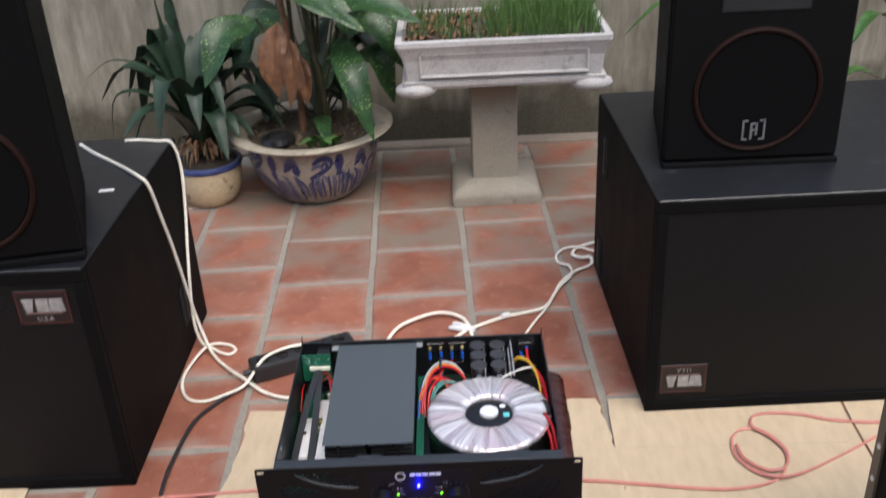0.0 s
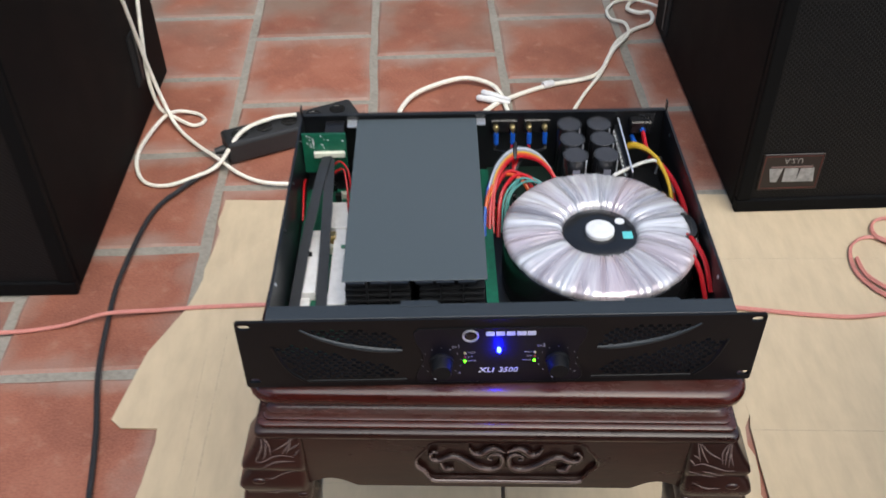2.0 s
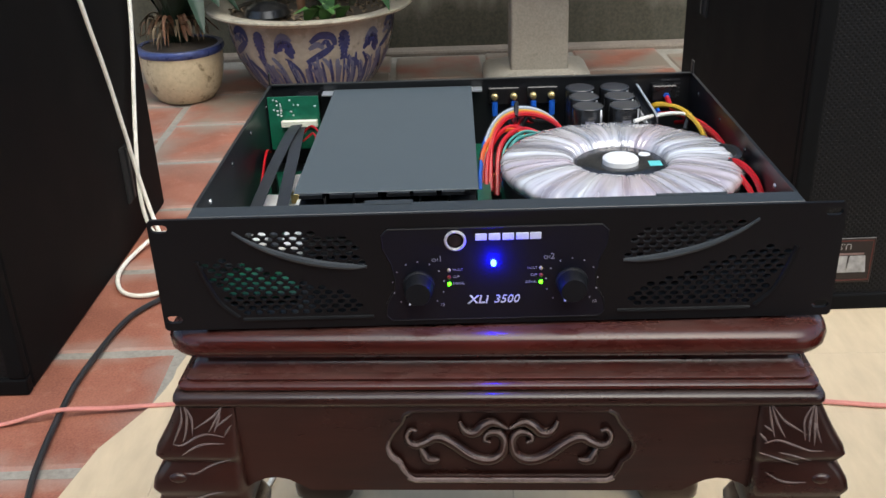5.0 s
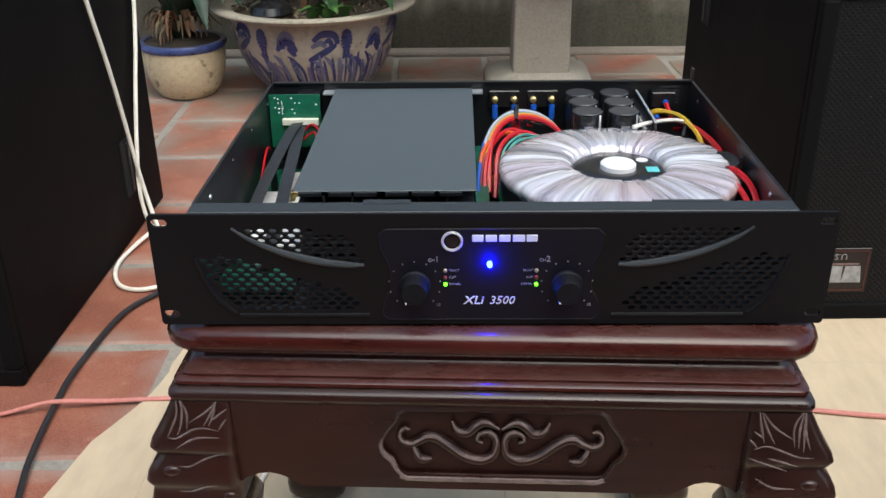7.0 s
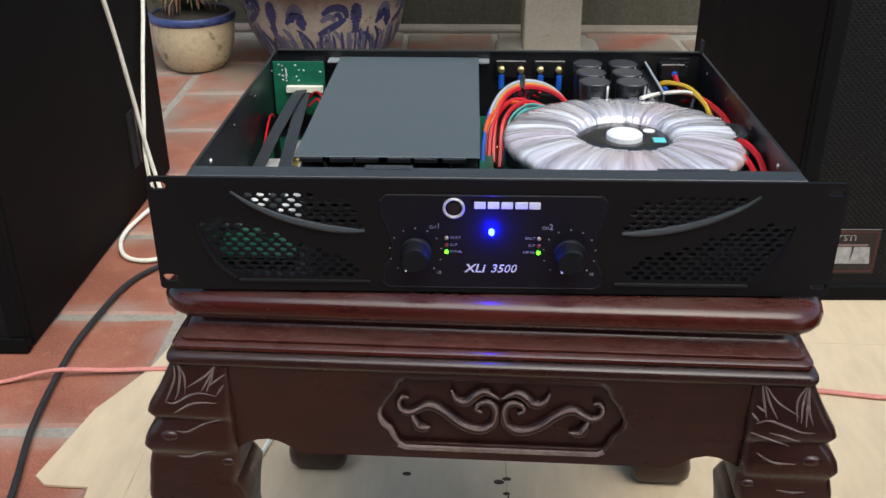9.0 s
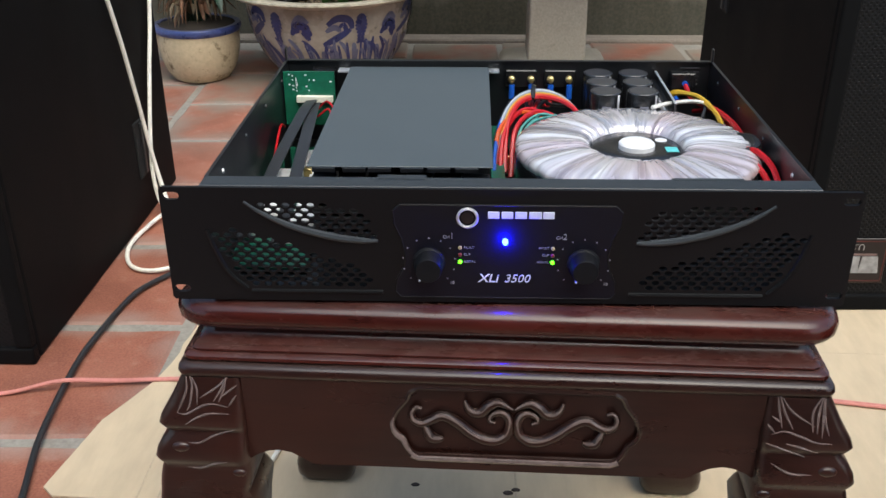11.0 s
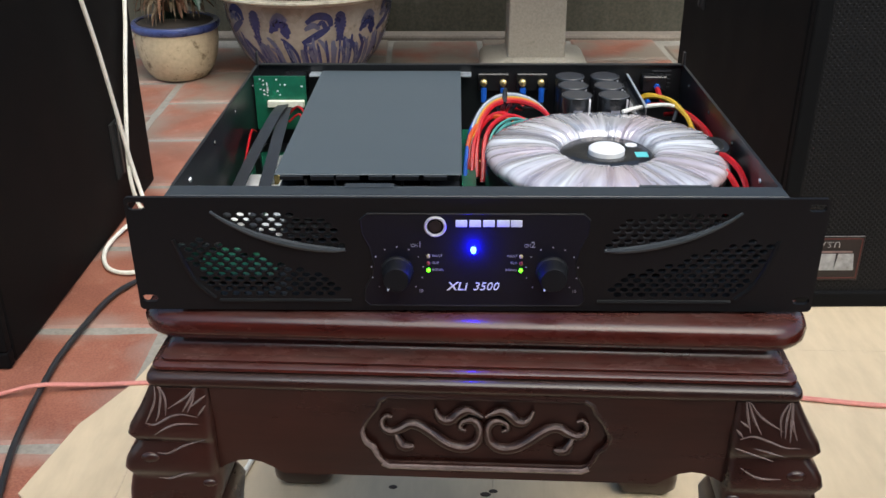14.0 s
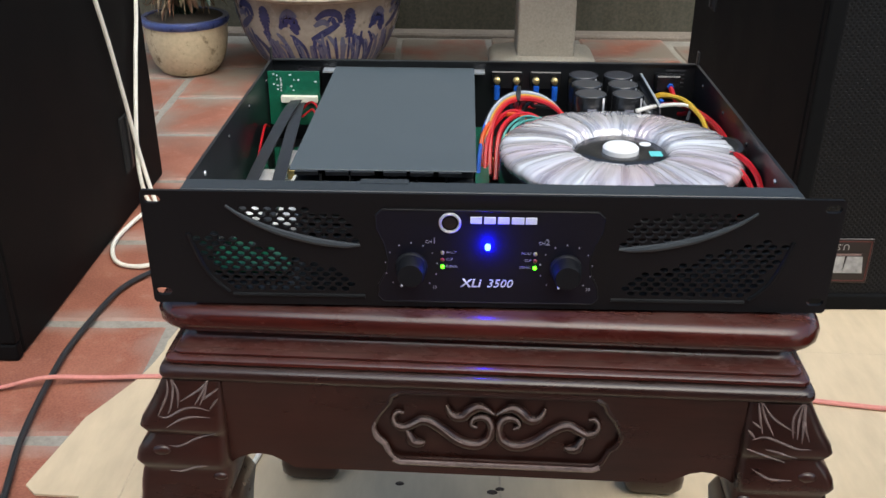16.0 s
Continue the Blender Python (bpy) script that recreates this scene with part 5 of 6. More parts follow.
GLAZE = surf("cream_bowl_glaze", (0.33, 0.290, 0.235), 0.28, var=0.22, fine=60, coarse=9, bump=0.04, wear=(0.13, 0.11, 0.09), wear_at=0.60)
INK = surf("cobalt_ink", (0.020, 0.027, 0.105), 0.3, var=0.35, fine=90, coarse=26, bump=0.0)
INKWASH = surf("thin_cobalt_wash", (0.105, 0.110, 0.175), 0.3, var=0.3, fine=90, coarse=30, bump=0.0)
CREAM = surf("cream_glaze", (0.56, 0.47, 0.31), 0.22, var=0.12, fine=80, coarse=8, bump=0.05, wear=(0.14, 0.10, 0.055), wear_at=0.575)
COBALT = surf("cobalt_band", (0.045, 0.065, 0.19), 0.3, var=0.35, coarse=30, bump=0.05)
RIMGLAZE = surf("rim_glaze", (0.42, 0.38, 0.30), 0.4, var=0.2, wear=(0.22, 0.2, 0.15), wear_at=0.55)
SPOTTED = leaf_material("spotted_leaf", (0.008, 0.030, 0.009), (0.024, 0.078, 0.020), (0.20, 0.29, 0.10))
STRAP = leaf_material("strap_leaf", (0.008, 0.021, 0.012), (0.022, 0.050, 0.028), None, 0.5)
FRESH = leaf_material("fresh_leaf", (0.03, 0.09, 0.018), (0.07, 0.17, 0.04))
GRASS = leaf_material("moss_grass", (0.03, 0.075, 0.014), (0.08, 0.16, 0.035), None, 0.6)
DRY = leaf_material("dry_leaf", (0.10, 0.045, 0.022), (0.23, 0.115, 0.06), None, 0.7)
STRAW = leaf_material("straw", (0.09, 0.06, 0.035), (0.20, 0.15, 0.09), None, 0.8)
STEM = leaf_material("green_stem", (0.022, 0.03, 0.013), (0.065, 0.06, 0.03), None, 0.5)


def blade(path, width, shape, fold=0.25, wave=0.0, bm=None, face=None, n_across=4):
    """A leaf along a path; shape gives the half width along it, fold its V, wave its ruffled rim."""
    bm = bm or bmesh.new()
    p = smooth_path(path, 4)
    rows = []
    for i, q in enumerate(p):
        d = (p[min(i + 1, len(p) - 1)] - p[max(i - 1, 0)]).normalized()
        up = Vector(face) if face else Vector((0, 0, 1))
        side = d.cross(up)
        side = side.normalized() if side.length > 0.05 else Vector((1, 0, 0))
        nor = side.cross(d).normalized()
        u = i / (len(p) - 1)
        w = width * shape(u)
        row = []
        for k in range(n_across + 1):
            s = 2 * k / n_across - 1
            lift = fold * abs(s) * w + wave * w * math.sin(9 * u + 3 * s) * abs(s)
            row.append(q + side * (s * w) + nor * lift)
        rows.append(row)
    top = [[bm.verts.new(q) for q in r] for r in rows]
    low = [[bm.verts.new(q - Vector((0, 0, 0.0008))) for q in r] for r in rows]
    for a, b in zip(top, top[1:]):
        for k in range(n_across):
            bm.faces.new((a[k], a[k + 1], b[k + 1], b[k]))
    for a, b in zip(low, low[1:]):
        for k in range(n_across):
            bm.faces.new((b[k], b[k + 1], a[k + 1], a[k]))
    return bm


broad = lambda u: max(0.0, math.sin(math.pi * min(1.0, u ** 0.75 * 1.0))) ** 0.8 * (1 - 0.15 * u) + 0.01
strap = lambda u: (0.55 + 0.9 * u - 1.4 * u * u) * (1 if u < 0.98 else 0.3) + 0.02
thin = lambda u: (1 - u) ** 0.6 * 0.9 + 0.05

# large glazed bowl
BX, BY = -0.470, 2.335
bowl = thing("plant_bowl", (BX, BY, 0.0), "large blue and cream glazed bowl planter on the tiles", "flower pot", "flower pots")
BOWL = [(0.125, 0.0), (0.142, 0.006), (0.176, 0.035), (0.209, 0.08), (0.233, 0.13), (0.247, 0.18), (0.254, 0.22), (0.257, 0.262)]
part("body", lathe([*BOWL, (0.245, 0.262), (0.24, 0.20)], 64), GLAZE, bowl, smooth=True)


def brush(name, strokes, material):
    """Brushed strokes laid on the bowl's outside: each a path of (angle, height) with a width that swells and thins."""
    bm = bmesh.new()
    for path, w in strokes:
        p = smooth_path([(a, z, 0) for a, z in path], 4)
        left, right = [], []
        for i, q in enumerate(p):
            d = (p[min(i + 1, len(p) - 1)] - p[max(i - 1, 0)])
            for (r0, z0), (r1, z1) in zip(BOWL, BOWL[1:]):
                if z0 <= q.y <= z1:
                    r = r0 + (r1 - r0) * (q.y - z0) / (z1 - z0) + 0.0012
            d = Vector((d.x * r, d.y)).normalized()
            k = w * (0.35 + 0.65 * math.sin(math.pi * (0.08 + 0.84 * i / (len(p) - 1))))
            for side, row in ((1, left), (-1, right)):
                a, z = q.x - side * d.y * k / r, min(0.250, max(0.012, q.y + side * d.x * k))
                for (r0, z0), (r1, z1) in zip(BOWL, BOWL[1:]):
                    if z0 <= z <= z1:
                        rr = r0 + (r1 - r0) * (z - z0) / (z1 - z0) + 0.0012
                row.append(bm.verts.new((rr * math.cos(a), rr * math.sin(a), z)))
        for i in range(len(p) - 1):
            bm.faces.new((left[i], left[i + 1], right[i + 1], right[i]))
    return part(name, bm, material, bowl, smooth=True)


rg = random.Random(8)
for k in range(18):
    a0 = 2 * math.pi * k / 18 + rg.uniform(-0.04, 0.04)
    kind = k % 3
    z1 = rg.uniform(0.214, 0.238)
    dark, wash = [], []
    if kind == 0:  # a stacked palm with a fan of blades at its foot
        for i in range(8):
            z, w = z1 - 0.0105 * i, 0.058 + 0.020 * math.sin(i * 0.8) + rg.uniform(-0.004, 0.004)
            dark.append(([(a0 - w, z - 0.006), (a0, z + 0.003), (a0 + w, z - 0.006)], 0.0060))
        dark.append(([(a0, z1 - 0.06), (a0 + 0.01, z1 - 0.11), (a0 + 0.03, 0.06)], 0.0035))
    elif kind == 1:  # a rosette with curling reeds
        for i in range(7):
            q = math.pi * (i - 1) / 5
            dark.append(([(a0 + 0.015 * math.cos(q), z1 - 0.045 + 0.005 * math.sin(q)), (a0 + 0.085 * math.cos(q), z1 - 0.045 + 0.026 * math.sin(q)), (a0 + 0.12 * math.cos(q), z1 - 0.058 + 0.024 * math.sin(q))], 0.0085))
        wash.append(([(a0 - 0.10, z1 - 0.03), (a0, z1 - 0.006), (a0 + 0.10, z1 - 0.02)], 0.010))
    else:  # a hill with an overhanging bough
        dark.append(([(a0 - 0.16, z1 - 0.075), (a0 - 0.05, z1 - 0.062), (a0 + 0.07, z1 - 0.045), (a0 + 0.17, z1 - 0.03)], 0.0105))
        dark.append(([(a0 - 0.10, z1 - 0.015), (a0 + 0.02, z1 + 0.004), (a0 + 0.15, z1 - 0.002), (a0 + 0.19, z1 - 0.028)], 0.0110))
        dark.append(([(a0 + 0.03, z1 - 0.025), (a0 + 0.08, z1 - 0.014), (a0 + 0.115, z1 - 0.030), (a0 + 0.10, z1 - 0.045)], 0.0070))
        wash.append(([(a0 - 0.12, z1 - 0.035), (a0 - 0.02, z1 - 0.022), (a0 + 0.05, z1 - 0.034)], 0.009))
    for i in range(8):
        b0 = a0 + rg.uniform(-0.17, 0.17)
        lean, top = rg.uniform(-0.16, 0.05), rg.uniform(0.125, 0.165)
        (dark if i % 3 == 1 else wash).append(([(b0 + lean, top), (b0 + lean * 0.55, top - 0.012), (b0 + 0.01, top - 0.045), (b0 + 0.05, rg.uniform(0.030, 0.055))], rg.uniform(0.0035, 0.0075)))
    for stroke in dark:
        brush("brush_stroke", [stroke], INK)
    for stroke in wash:
        brush("brush_stroke", [stroke], INKWASH)
part("rim", lathe([(0.250, 0.250), (0.278, 0.258), (0.304, 0.265), (0.314, 0.272), (0.313, 0.277), (0.304, 0.279), (0.262, 0.274), (0.243, 0.255)], 64, cap=False), RIMGLAZE, bowl, "flat worn cream rim", smooth=True)
part("earth", lathe([(0.246, 0.228), (0.246, 0.250), (0.15, 0.260), (0.0, 0.264)], 40, wob=0.01), SOIL, bowl, "dark damp potting earth")
# small cream pot
PX, PY = -0.877, 2.29
pot = thing("plant_pot", (PX, PY, 0.0), "small cream glazed pot with a cobalt band", "flower pot", "flower pots")
part("body", lathe([(0.078, 0.0), (0.088, 0.005), (0.108, 0.035), (0.120, 0.075), (0.126, 0.115), (0.126, 0.150)], 48), CREAM, pot, smooth=True)
part("band", lathe([(0.127, 0.148), (0.1330, 0.154), (0.1340, 0.164), (0.130, 0.171), (0.116, 0.171), (0.114, 0.15)], 48), COBALT, pot, "blue painted rim band", smooth=True)
part("earth", lathe([(0.116, 0.15), (0.116, 0.167), (0.0, 0.185)], 30), SOIL, pot)
rp = random.Random(11)
# strap-leaved plant in the small pot
agave = thing("strap_leaf_plant", (PX, PY, 0.175), "dark green strap-leaved plant with dry brown base leaves", "plant", "potted plants")
for k in range(30):
    a = rp.uniform(0, 2 * math.pi) if k > 15 else 2 * math.pi * k / 14 + rp.uniform(-0.15, 0.15)
    L, h = rp.uniform(0.24, 0.36), rp.uniform(0.16, 0.36)
    if math.sin(a) > 0.3:
        h += 0.12
    c, s = math.cos(a), math.sin(a) * 0.8
    path = [(0.015 * c, 0.015 * s, 0.0), (L * 0.28 * c, L * 0.28 * s, h * 0.75), (L * 0.68 * c, L * 0.68 * s, h), (L * c, L * s, h * rp.uniform(0.25, 0.75))]
    part("leaf", blade(path, rp.uniform(0.046, 0.072), strap, 0.35), STRAP, agave, smooth=True)
for path, w in (([(0, 0.02, 0.02), (-0.06, 0.05, 0.25), (-0.10, 0.06, 0.45), (-0.115, 0.06, 0.66)], 0.045), ([(0, 0.02, 0.02), (-0.03, 0.06, 0.3), (-0.06, 0.07, 0.52), (-0.05, 0.07, 0.74)], 0.042),
                ([(0, 0, 0.02), (-0.12, -0.02, 0.33), (-0.27, -0.02, 0.40), (-0.38, -0.03, 0.34)], 0.014), ([(0, 0, 0.02), (-0.15, -0.02, 0.25), (-0.28, -0.04, 0.27), (-0.32, -0.05, 0.12)], 0.03)):
    part("leaf", blade(path, w, strap, 0.3), STRAP, agave, smooth=True)
for k in range(60):
    a = rp.uniform(0, 2 * math.pi)
    c, s = math.cos(a), math.sin(a)
    L = rp.uniform(0.07, 0.135)
    part("dry_leaf", blade([(0.02 * c, 0.02 * s, 0.02), (L * 0.5 * c, L * 0.5 * s, rp.uniform(0.05, 0.10)), (L * 0.85 * c, L * 0.85 * s, rp.uniform(0.03, 0.09)), (L * c, L * s, rp.uniform(-0.0, 0.05))], rp.uniform(0.006, 0.013), thin, 0.4, n_across=2), STRAW if k % 3 else DRY, agave)
# spotted broad-leaved plant in the bowl
dieff = thing("spotted_leaf_plant", (BX + 0.008, BY, 0.256), "tall plant with broad cream-spotted green leaves and brown stems", "plant", "potted plants")
Pl = lambda x, y, z: (x - BX, y - BY, z - 0.232)
stems = [[Pl(-0.50, 2.30, 0.23), Pl(-0.50, 2.28, 0.45), Pl(-0.515, 2.26, 0.62), Pl(-0.53, 2.25, 0.85), Pl(-0.53, 2.25, 1.05)],
         [Pl(-0.44, 2.33, 0.23), Pl(-0.43, 2.33, 0.45), Pl(-0.45, 2.34, 0.70), Pl(-0.42, 2.36, 1.05)],
         [Pl(-0.40, 2.30, 0.23), Pl(-0.41, 2.27, 0.40), Pl(-0.43, 2.25, 0.60), Pl(-0.45, 2.24, 0.85)],
         [Pl(-0.35, 2.35, 0.23), Pl(-0.33, 2.36, 0.5), Pl(-0.30, 2.38, 0.75), Pl(-0.28, 2.40, 1.0)]]
for k, st in enumerate(stems):
    part("stem", tube(st, (0.013, 0.017, 0.012, 0.011)[k], 10, step=6, taper=lambda u: 1 - 0.3 * u + 0.06 * math.sin(40 * u)), (DRY, STEM, STEM, STEM)[k], dieff, smooth=True)
LEAVES = [((-0.33, 2.26, 0.60), (-0.28, 2.10, 0.50), (-0.215, 2.05, 0.275), 0.060), ((-0.40, 2.27, 0.70), (-0.20, 2.16, 0.735), (-0.03, 2.12, 0.675), 0.070),
          ((-0.44, 2.26, 0.72), (-0.36, 2.15, 0.75), (-0.22, 2.08, 0.66), 0.066), ((-0.62, 2.26, 0.68), (-0.73, 2.18, 0.64), (-0.80, 2.12, 0.48), 0.070),
          ((-0.50, 2.26, 0.78), (-0.44, 2.12, 0.80), (-0.30, 2.02, 0.72), 0.075), ((-0.35, 2.36, 0.62), (-0.20, 2.33, 0.62), (-0.10, 2.30, 0.46), 0.075),
          ((-0.30, 2.38, 0.50), (-0.20, 2.32, 0.50), (-0.15, 2.30, 0.33), 0.060), ((-0.52, 2.36, 0.66), (-0.66, 2.34, 0.62), (-0.74, 2.32, 0.44), 0.070),
          ((-0.42, 2.30, 0.30), (-0.41, 2.18, 0.31), (-0.38, 2.08, 0.262), 0.036), ((-0.40, 2.36, 0.86), (-0.20, 2.34, 0.95), (-0.05, 2.30, 0.86), 0.080),
          ((-0.50, 2.34, 0.90), (-0.68, 2.28, 0.98), (-0.80, 2.22, 0.84), 0.080), ((-0.44, 2.24, 0.95), (-0.46, 2.08, 1.0), (-0.47, 1.98, 0.88), 0.075),
          ((-0.38, 2.40, 0.52), (-0.28, 2.46, 0.55), (-0.18, 2.48, 0.42), 0.065), ((-0.44, 2.42, 0.44), (-0.56, 2.45, 0.48), (-0.63, 2.45, 0.36), 0.060)]
for a, b, c, w in LEAVES:
    st = Pl(a[0], a[1], a[2] - 0.10)
    lf = part("leaf", blade([Pl(*a), Pl(*b), Pl(*c)], w, broad, 0.22, 0.22, n_across=6, face=(0.1, -0.5, 0.85)), SPOTTED, dieff, smooth=True)
    near = min(stems, key=lambda s: (Vector(s[1]).xy - Vector(st).xy).length)
    part("leaf_stalk", tube([near[1], ((near[1][0] + st[0]) / 2, (near[1][1] + st[1]) / 2, st[2]), Pl(*a)], 0.0055, 6), STEM, lf)
rb = random.Random(77)
for k in range(22):
    a = rb.uniform(0, 2 * math.pi)
    x0, y0, z0 = -0.44 + rb.uniform(-0.16, 0.18), 2.45 + rb.uniform(-0.06, 0.12), rb.uniform(0.36, 0.9)
    L = rb.uniform(0.13, 0.22)
    lf = part("leaf", blade([Pl(x0, y0, z0), Pl(x0 + L * 0.55 * math.cos(a), y0 + L * 0.25 * math.sin(a) - 0.04, z0 + 0.03), Pl(x0 + L * math.cos(a), y0 + L * 0.4 * math.sin(a) - 0.07, z0 - rb.uniform(0.05, 0.14))], rb.uniform(0.045, 0.07), broad, 0.2, 0.1, face=(0.1, -0.5, 0.85)), STRAP if k % 3 else SPOTTED, dieff, smooth=True)
    part("leaf_stalk", tube([Pl(-0.44, 2.36, 0.26), Pl((x0 - 0.44) / 2, y0 - 0.03, z0 * 0.7), Pl(x0, y0, z0)], 0.004, 5), STEM, lf)
for pts, w in (([Pl(-0.53, 2.20, 0.68), Pl(-0.555, 2.15, 0.55), Pl(-0.55, 2.15, 0.42)], 0.050), ([Pl(-0.50, 2.20, 0.62), Pl(-0.49, 2.15, 0.52), Pl(-0.515, 2.15, 0.38)], 0.034), ([Pl(-0.47, 2.22, 0.55), Pl(-0.455, 2.18, 0.46), Pl(-0.46, 2.18, 0.38)], 0.03)):
    part("dry_leaf", blade(pts, w, broad, 0.7, 0.5, face=(0, -1, 0.3), n_across=6), DRY, dieff, "withered brown hanging leaf", smooth=True)
bottle = part("clear_bag", lathe([(0.0, 0.0), (0.05, 0.002), (0.066, 0.016), (0.058, 0.036), (0.03, 0.050), (0.0, 0.054)], 18, at=(-0.575, 2.175, 0.2580), wob=0.08), CAPBLACK, smooth=True)
tagged(bottle, "crumpled dark plastic bag on the bowl's earth", "bag")
crumbs = bmesh.new()
for k in range(220):
    a, r = rp.uniform(0, 6.283), 0.235 * math.sqrt(rp.random())
    x, y, d = r * math.cos(a), r * math.sin(a), rp.uniform(0, 6.283)
    s = rp.uniform(0.006, 0.016)
    blade([(x, y, 0.002), (x + s * math.cos(d), y + s * math.sin(d), 0.002 + rp.uniform(0.002, 0.012)), (x + 2 * s * math.cos(d), y + 2 * s * math.sin(d), 0.003)], s * 0.45, broad, 0.4, bm=crumbs, n_across=2)
cr = part("leaf_litter", crumbs, STRAW)
cr.matrix_basis = pose(BX, BY, 0.254)
tagged(cr, "dry leaf bits and small sprouts on the bowl's earth", "leaf litter", kind="stuff")
for k, (x, y) in enumerate(((-0.45, 2.13), (-0.40, 2.12), (-0.36, 2.15), (-0.43, 2.17))):
    sp = part("sprout", blade([(x, y, 0.254), (x + 0.015, y - 0.03, 0.300), (x + 0.035 * (1 if k % 2 else -1), y - 0.05, 0.290)], 0.022, broad, 0.3), FRESH, smooth=True)
    tagged(sp, "small fresh green leaf sprouting from the bowl's earth", "seedling", "seedlings")
# stone pedestal and trough
ped = thing("stone_pedestal", (0.225, 2.285, 0.0), "square cast stone pedestal on a moulded foot", "pedestal")
part("foot", loft([ring_of(0.164, 0.164, 0.0, 0.010), ring_of(0.166, 0.166, 0.030, 0.012), ring_of(0.163, 0.163, 0.044, 0.012), ring_of(0.150, 0.150, 0.058, 0.012), ring_of(0.118, 0.118, 0.068, 0.010), ring_of(0.09, 0.09, 0.0805, 0.008)]), STONE, ped, smooth=True)
part("shaft", loft([ring_of(0.086, 0.086, 0.080, 0.008), ring_of(0.084, 0.084, 0.3, 0.008), ring_of(0.088, 0.088, 0.480, 0.008)]), STONE, ped, smooth=True)
tro = thing("stone_trough", (0.255, 2.275, 0.48), "whitewashed stone planter trough with a moulded front on a pedestal", "planter")
part("slab", loft([ring_of(0.345, 0.215, 0.0, 0.01), ring_of(0.350, 0.22, 0.010, 0.012), ring_of(0.352, 0.222, 0.026, 0.012)]), STONEWHITE, tro)
part("basin", loft([ring_of(0.338, 0.208, 0.026, 0.01), ring_of(0.346, 0.216, 0.10, 0.012), ring_of(0.362, 0.232, 0.140, 0.014), ring_of(0.368, 0.238, 0.152, 0.014), ring_of(0.368, 0.238, 0.168, 0.014), ring_of(0.345, 0.215, 0.170, 0.012), ring_of(0.335, 0.205, 0.140, 0.01)]), STONEWHITE, tro)
for x0, x1, z0, z1 in ((-0.29, 0.29, 0.118, 0.126), (-0.29, 0.29, 0.040, 0.048), (-0.29, -0.282, 0.048, 0.118), (0.282, 0.29, 0.048, 0.118)):
    part("moulding", box(x0, x1, -0.226, -0.205, z0, z1, 0.003), STONEWHITE, tro)
for s in (-1, 1):
    for yy in (-0.20, 0.16):
        bm = bmesh.new()
        bmesh.ops.create_icosphere(bm, subdivisions=2, radius=0.5)
        for v in bm.verts:
            v.co = (s * 0.305 + v.co.x * 0.15, yy + 0.01 + v.co.y * 0.10, -0.006 + v.co.z * 0.06)
        part("scroll_foot", bm, STONEWHITE, tro, smooth=True)
part("earth", box(-0.335, 0.335, -0.205, 0.205, 0.13, 0.158), SOIL, tro)
tuft = bmesh.new()
for k in range(1500):
    x, y = rp.uniform(-0.33, 0.33), rp.uniform(-0.205, 0.2)
    if x < -0.05 and rp.random() < 0.72:
        continue
    h = rp.uniform(0.04, 0.13) * (1.2 if x > 0 else 0.7)
    dx, dy, w = rp.uniform(-0.035, 0.035), rp.uniform(-0.04, 0.03), rp.uniform(0.0012, 0.0026)
    a, b, c = tuft.verts.new((x - w, y, 0.155)), tuft.verts.new((x + w, y, 0.155)), tuft.verts.new((x + dx * 0.5 + w * 0.7, y + dy * 0.5, 0.155 + h * 0.65))
    d, e = tuft.verts.new((x + dx * 0.5 - w * 0.7, y + dy * 0.5, 0.155 + h * 0.65)), tuft.verts.new((x + dx, y + dy, 0.155 + h))
    tuft.faces.new((a, b, c, d))
    tuft.faces.new((d, c, e))
tf = part("moss_grass", tuft, GRASS)
tf.matrix_basis = pose(0.255, 2.275, 0.48)
tagged(tf, "fine bright green grass growing in the stone trough", "grass", kind="stuff")
lit = bmesh.new()
for k in range(160):
    x, y = rp.uniform(-0.33, 0.05), rp.uniform(-0.2, 0.2)
    a = rp.uniform(0, 6.28)
    blade([(x, y, 0.160), (x + 0.012 * math.cos(a), y + 0.012 * math.sin(a), 0.168 + rp.uniform(0, 0.008)), (x + 0.028 * math.cos(a), y + 0.028 * math.sin(a), 0.162)], 0.007, broad, 0.4, bm=lit, n_across=2)
lf = part("leaf_litter", lit, DRY)
lf.matrix_basis = pose(0.255, 2.275, 0.48)
tagged(lf, "dry fallen leaves on the trough's earth", "leaf litter", kind="stuff")


def shrub(x, y, label, leaves, seed):
    rs = random.Random(seed)
    t = thing("leafy_shrub", (x, y, 0.0), label, "plant", "shrubs")
    part("stem", tube([(0, 0, -0.01), (0.02, 0.0, 0.3), (-0.01, 0.02, 0.6), (0.02, 0.0, 1.0)], 0.011, 8, taper=lambda u: 1 - 0.5 * u), STEM, t, smooth=True)
    for dx, dy, z, L, a, w in leaves:
        c, s = math.cos(radians(a)), math.sin(radians(a))
        lf = part("leaf", blade([(dx, dy, z), (dx + L * 0.5 * c, dy + L * 0.5 * s, z + 0.02), (dx + L * c, dy + L * s, z - L * 0.35)], w, broad, 0.3), FRESH, t, smooth=True)
        part("leaf_stalk", tube([(0.0, 0.0, max(0.03, z - 0.12)), (dx * 0.5, dy * 0.5, z - 0.03), (dx, dy, z)], 0.003, 5), STEM, lf)
    return t


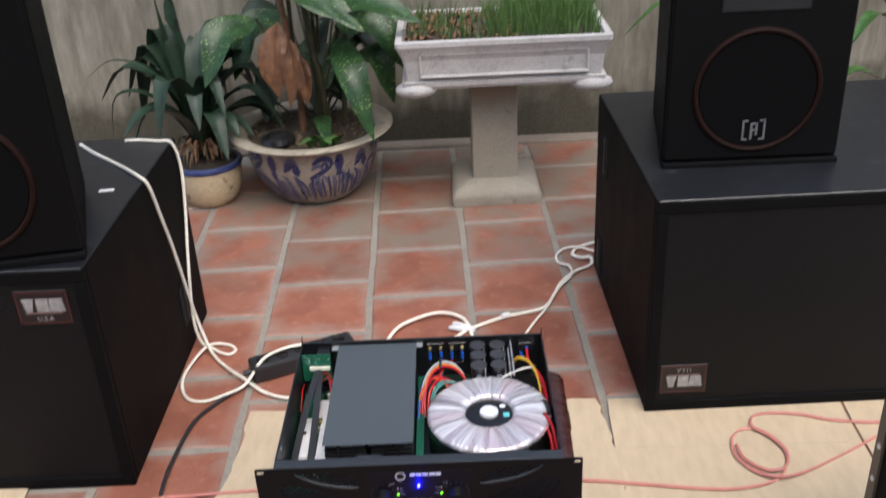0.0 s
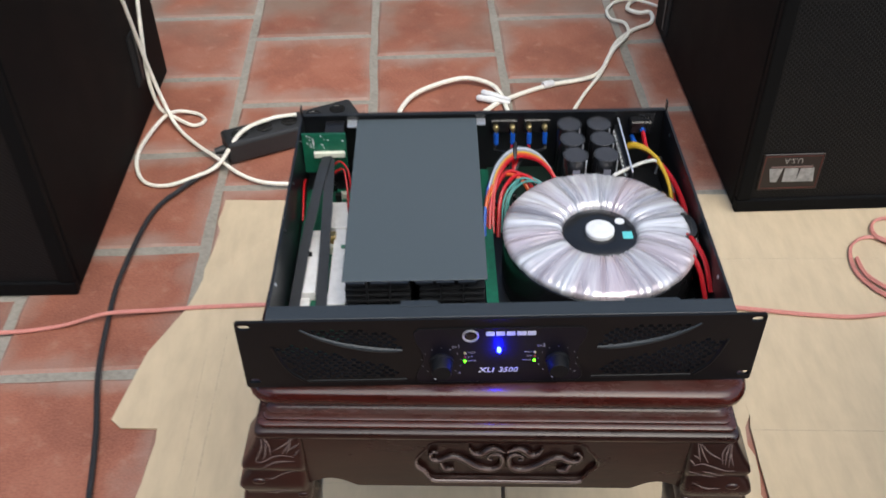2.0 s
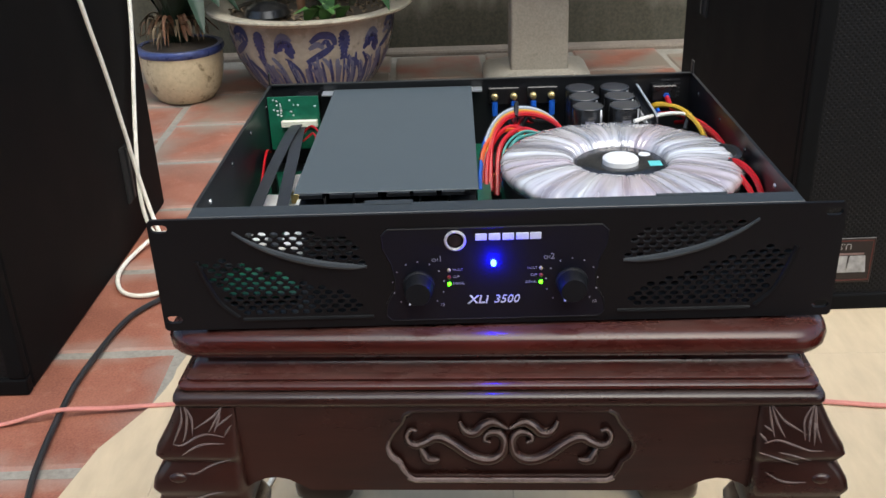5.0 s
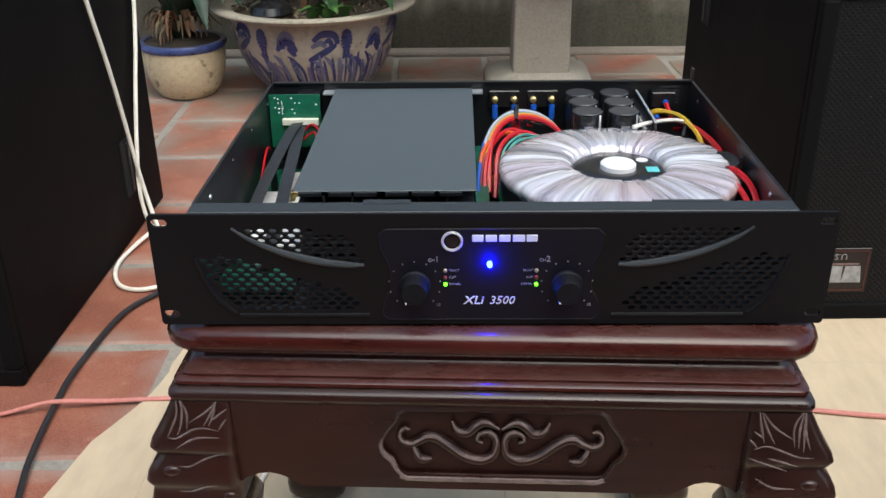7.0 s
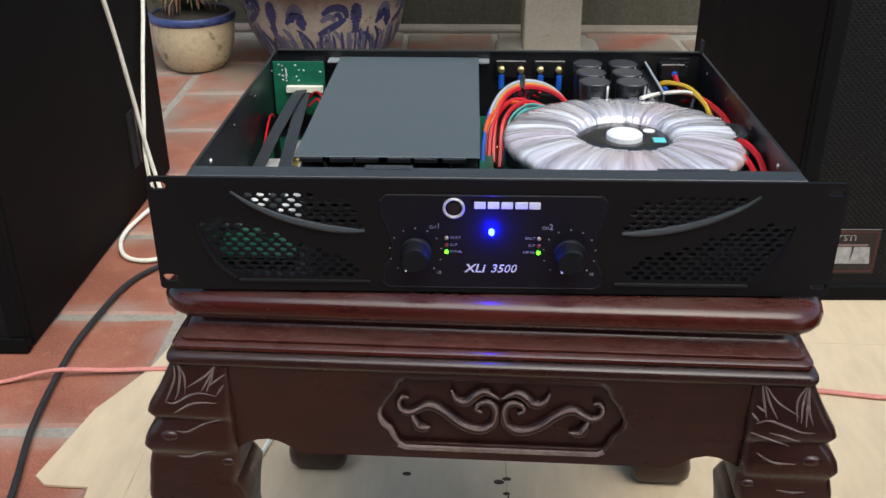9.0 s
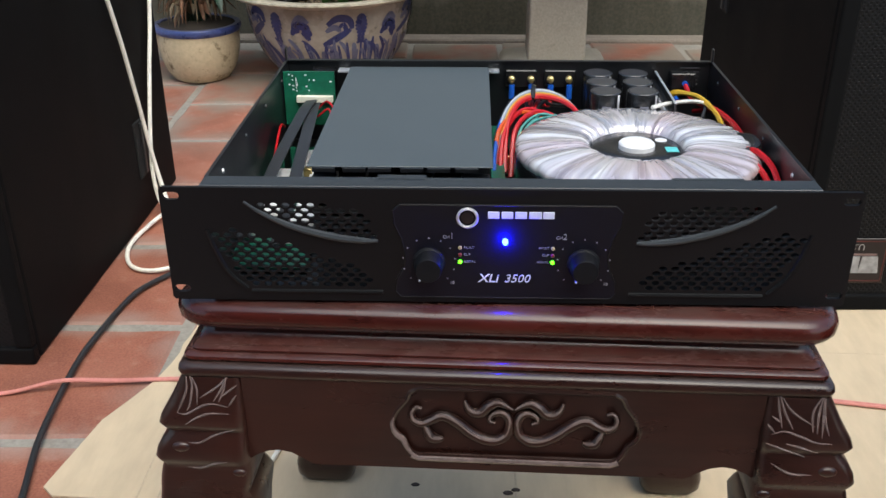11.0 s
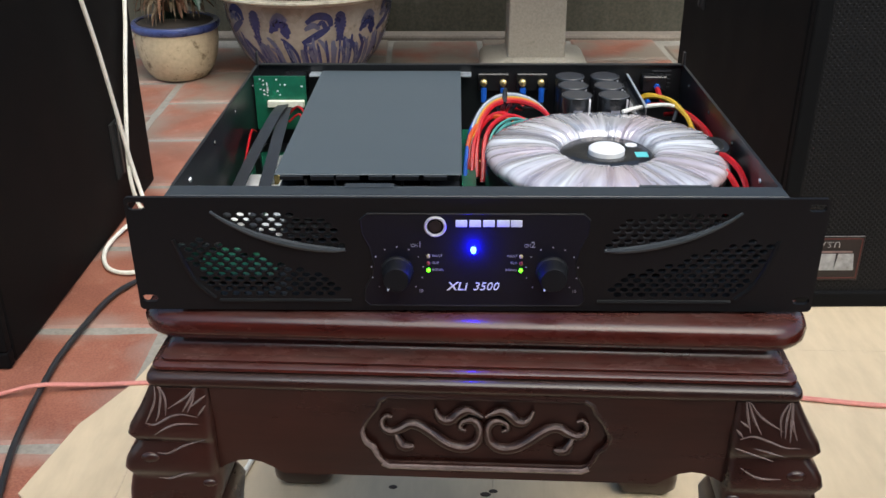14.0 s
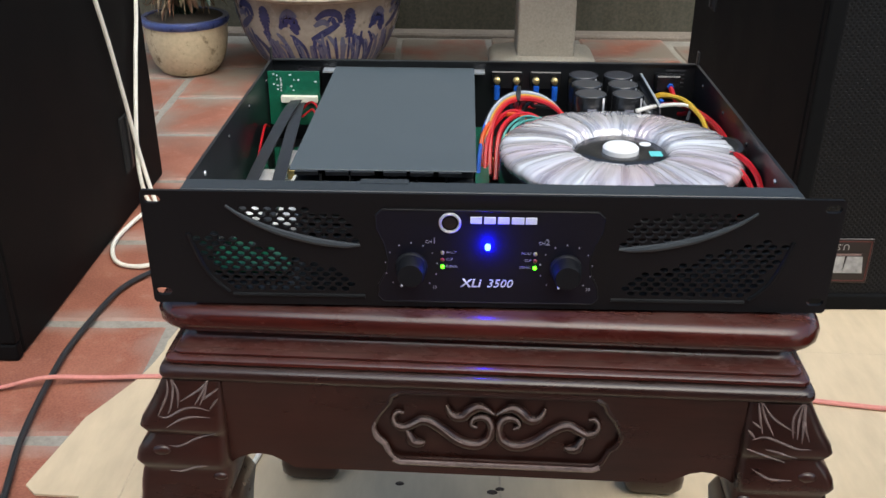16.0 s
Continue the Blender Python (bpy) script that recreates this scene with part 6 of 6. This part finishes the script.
shrub(1.08, 2.42, "green shrub with long narrow leaves behind the bass cabinet", [(-0.06, 0, 0.64, 0.30, 182, 0.026), (-0.04, 0.02, 0.84, 0.24, 160, 0.03), (0.03, 0, 0.80, 0.22, 20, 0.03), (0.0, 0.04, 0.72, 0.2, 80, 0.03)], 3)
rq = random.Random(21)
shrub(1.64, 2.20, "leafy green shrub behind the bass cabinet", [(rq.uniform(-0.1, 0.1), rq.uniform(-0.1, 0.1), rq.uniform(0.42, 1.05), rq.uniform(0.12, 0.2), rq.uniform(150, 330), rq.uniform(0.022, 0.035)) for _ in range(26)], 4)


# ---- floor tiles ----
def tile_mesh(seed):
    rnd = random.Random(seed)
    h, ch = 0.1475, 0.006
    bm = bmesh.new()
    out, top = [], []
    n = 4
    for sx, sy, ex, ey in ((-1, -1, 1, 0), (1, -1, 0, 1), (1, 1, -1, 0), (-1, 1, 0, -1)):
        for k in range(n):
            u = 2 * k / n
            x, y = h * (sx + ex * u), h * (sy + ey * u)
            w = rnd.uniform(-0.0025, 0.0015)
            out.append((x * (1 + w / h), y * (1 + w / h)))
    lo = [bm.verts.new((x, y, -0.02)) for x, y in out]
    mid = [bm.verts.new((x, y, -0.004)) for x, y in out]
    hi = [bm.verts.new((x * (1 - ch / h), y * (1 - ch / h), rnd.uniform(-0.0006, 0.0004))) for x, y in out]
    m = len(out)
    for i in range(m):
        j = (i + 1) % m
        bm.faces.new((lo[i], lo[j], mid[j], mid[i]))
        bm.faces.new((mid[i], mid[j], hi[j], hi[i]))
    bm.faces.new(hi)
    me = bpy.data.meshes.new("floor_tile")
    bmesh.ops.recalc_face_normals(bm, faces=bm.faces)
    bm.to_mesh(me)
    bm.free()
    me.materials.append(CLAY)
    return me


TILES = [tile_mesh(k) for k in range(5)]
PITCH, TURNED = 0.313, radians(1.6)
OFFSETS = {-3: 1.29, -2: 1.405, -1: 1.594, 0: 1.482, 1: 1.352, 2: 1.523, 3: 1.40}
rnd = random.Random(5)
for col in range(-7, 8):
    base = OFFSETS.get(col, 1.4 + 0.17 * ((col * 7) % 3 - 1))
    for row in range(-19, 6):
        u, v = 0.104 + PITCH * (col - 0.5), base + PITCH * (row + 0.5)
        x = u - math.sin(TURNED) * (v - 1.4)
        y = v + math.sin(TURNED) * u
        if not (-2.2 < x < 2.2 and -3.4 < y < 2.78):
            continue
        ob = new("floor_tile", rnd.choice(TILES))
        ob.parent = floor
        ob.matrix_basis = pose(x, y, rnd.uniform(-0.0015, 0.0), rnd.uniform(-0.2, 0.2), rnd.uniform(-0.2, 0.2), math.degrees(TURNED) + 90 * rnd.randrange(4) + rnd.uniform(-0.35, 0.35))
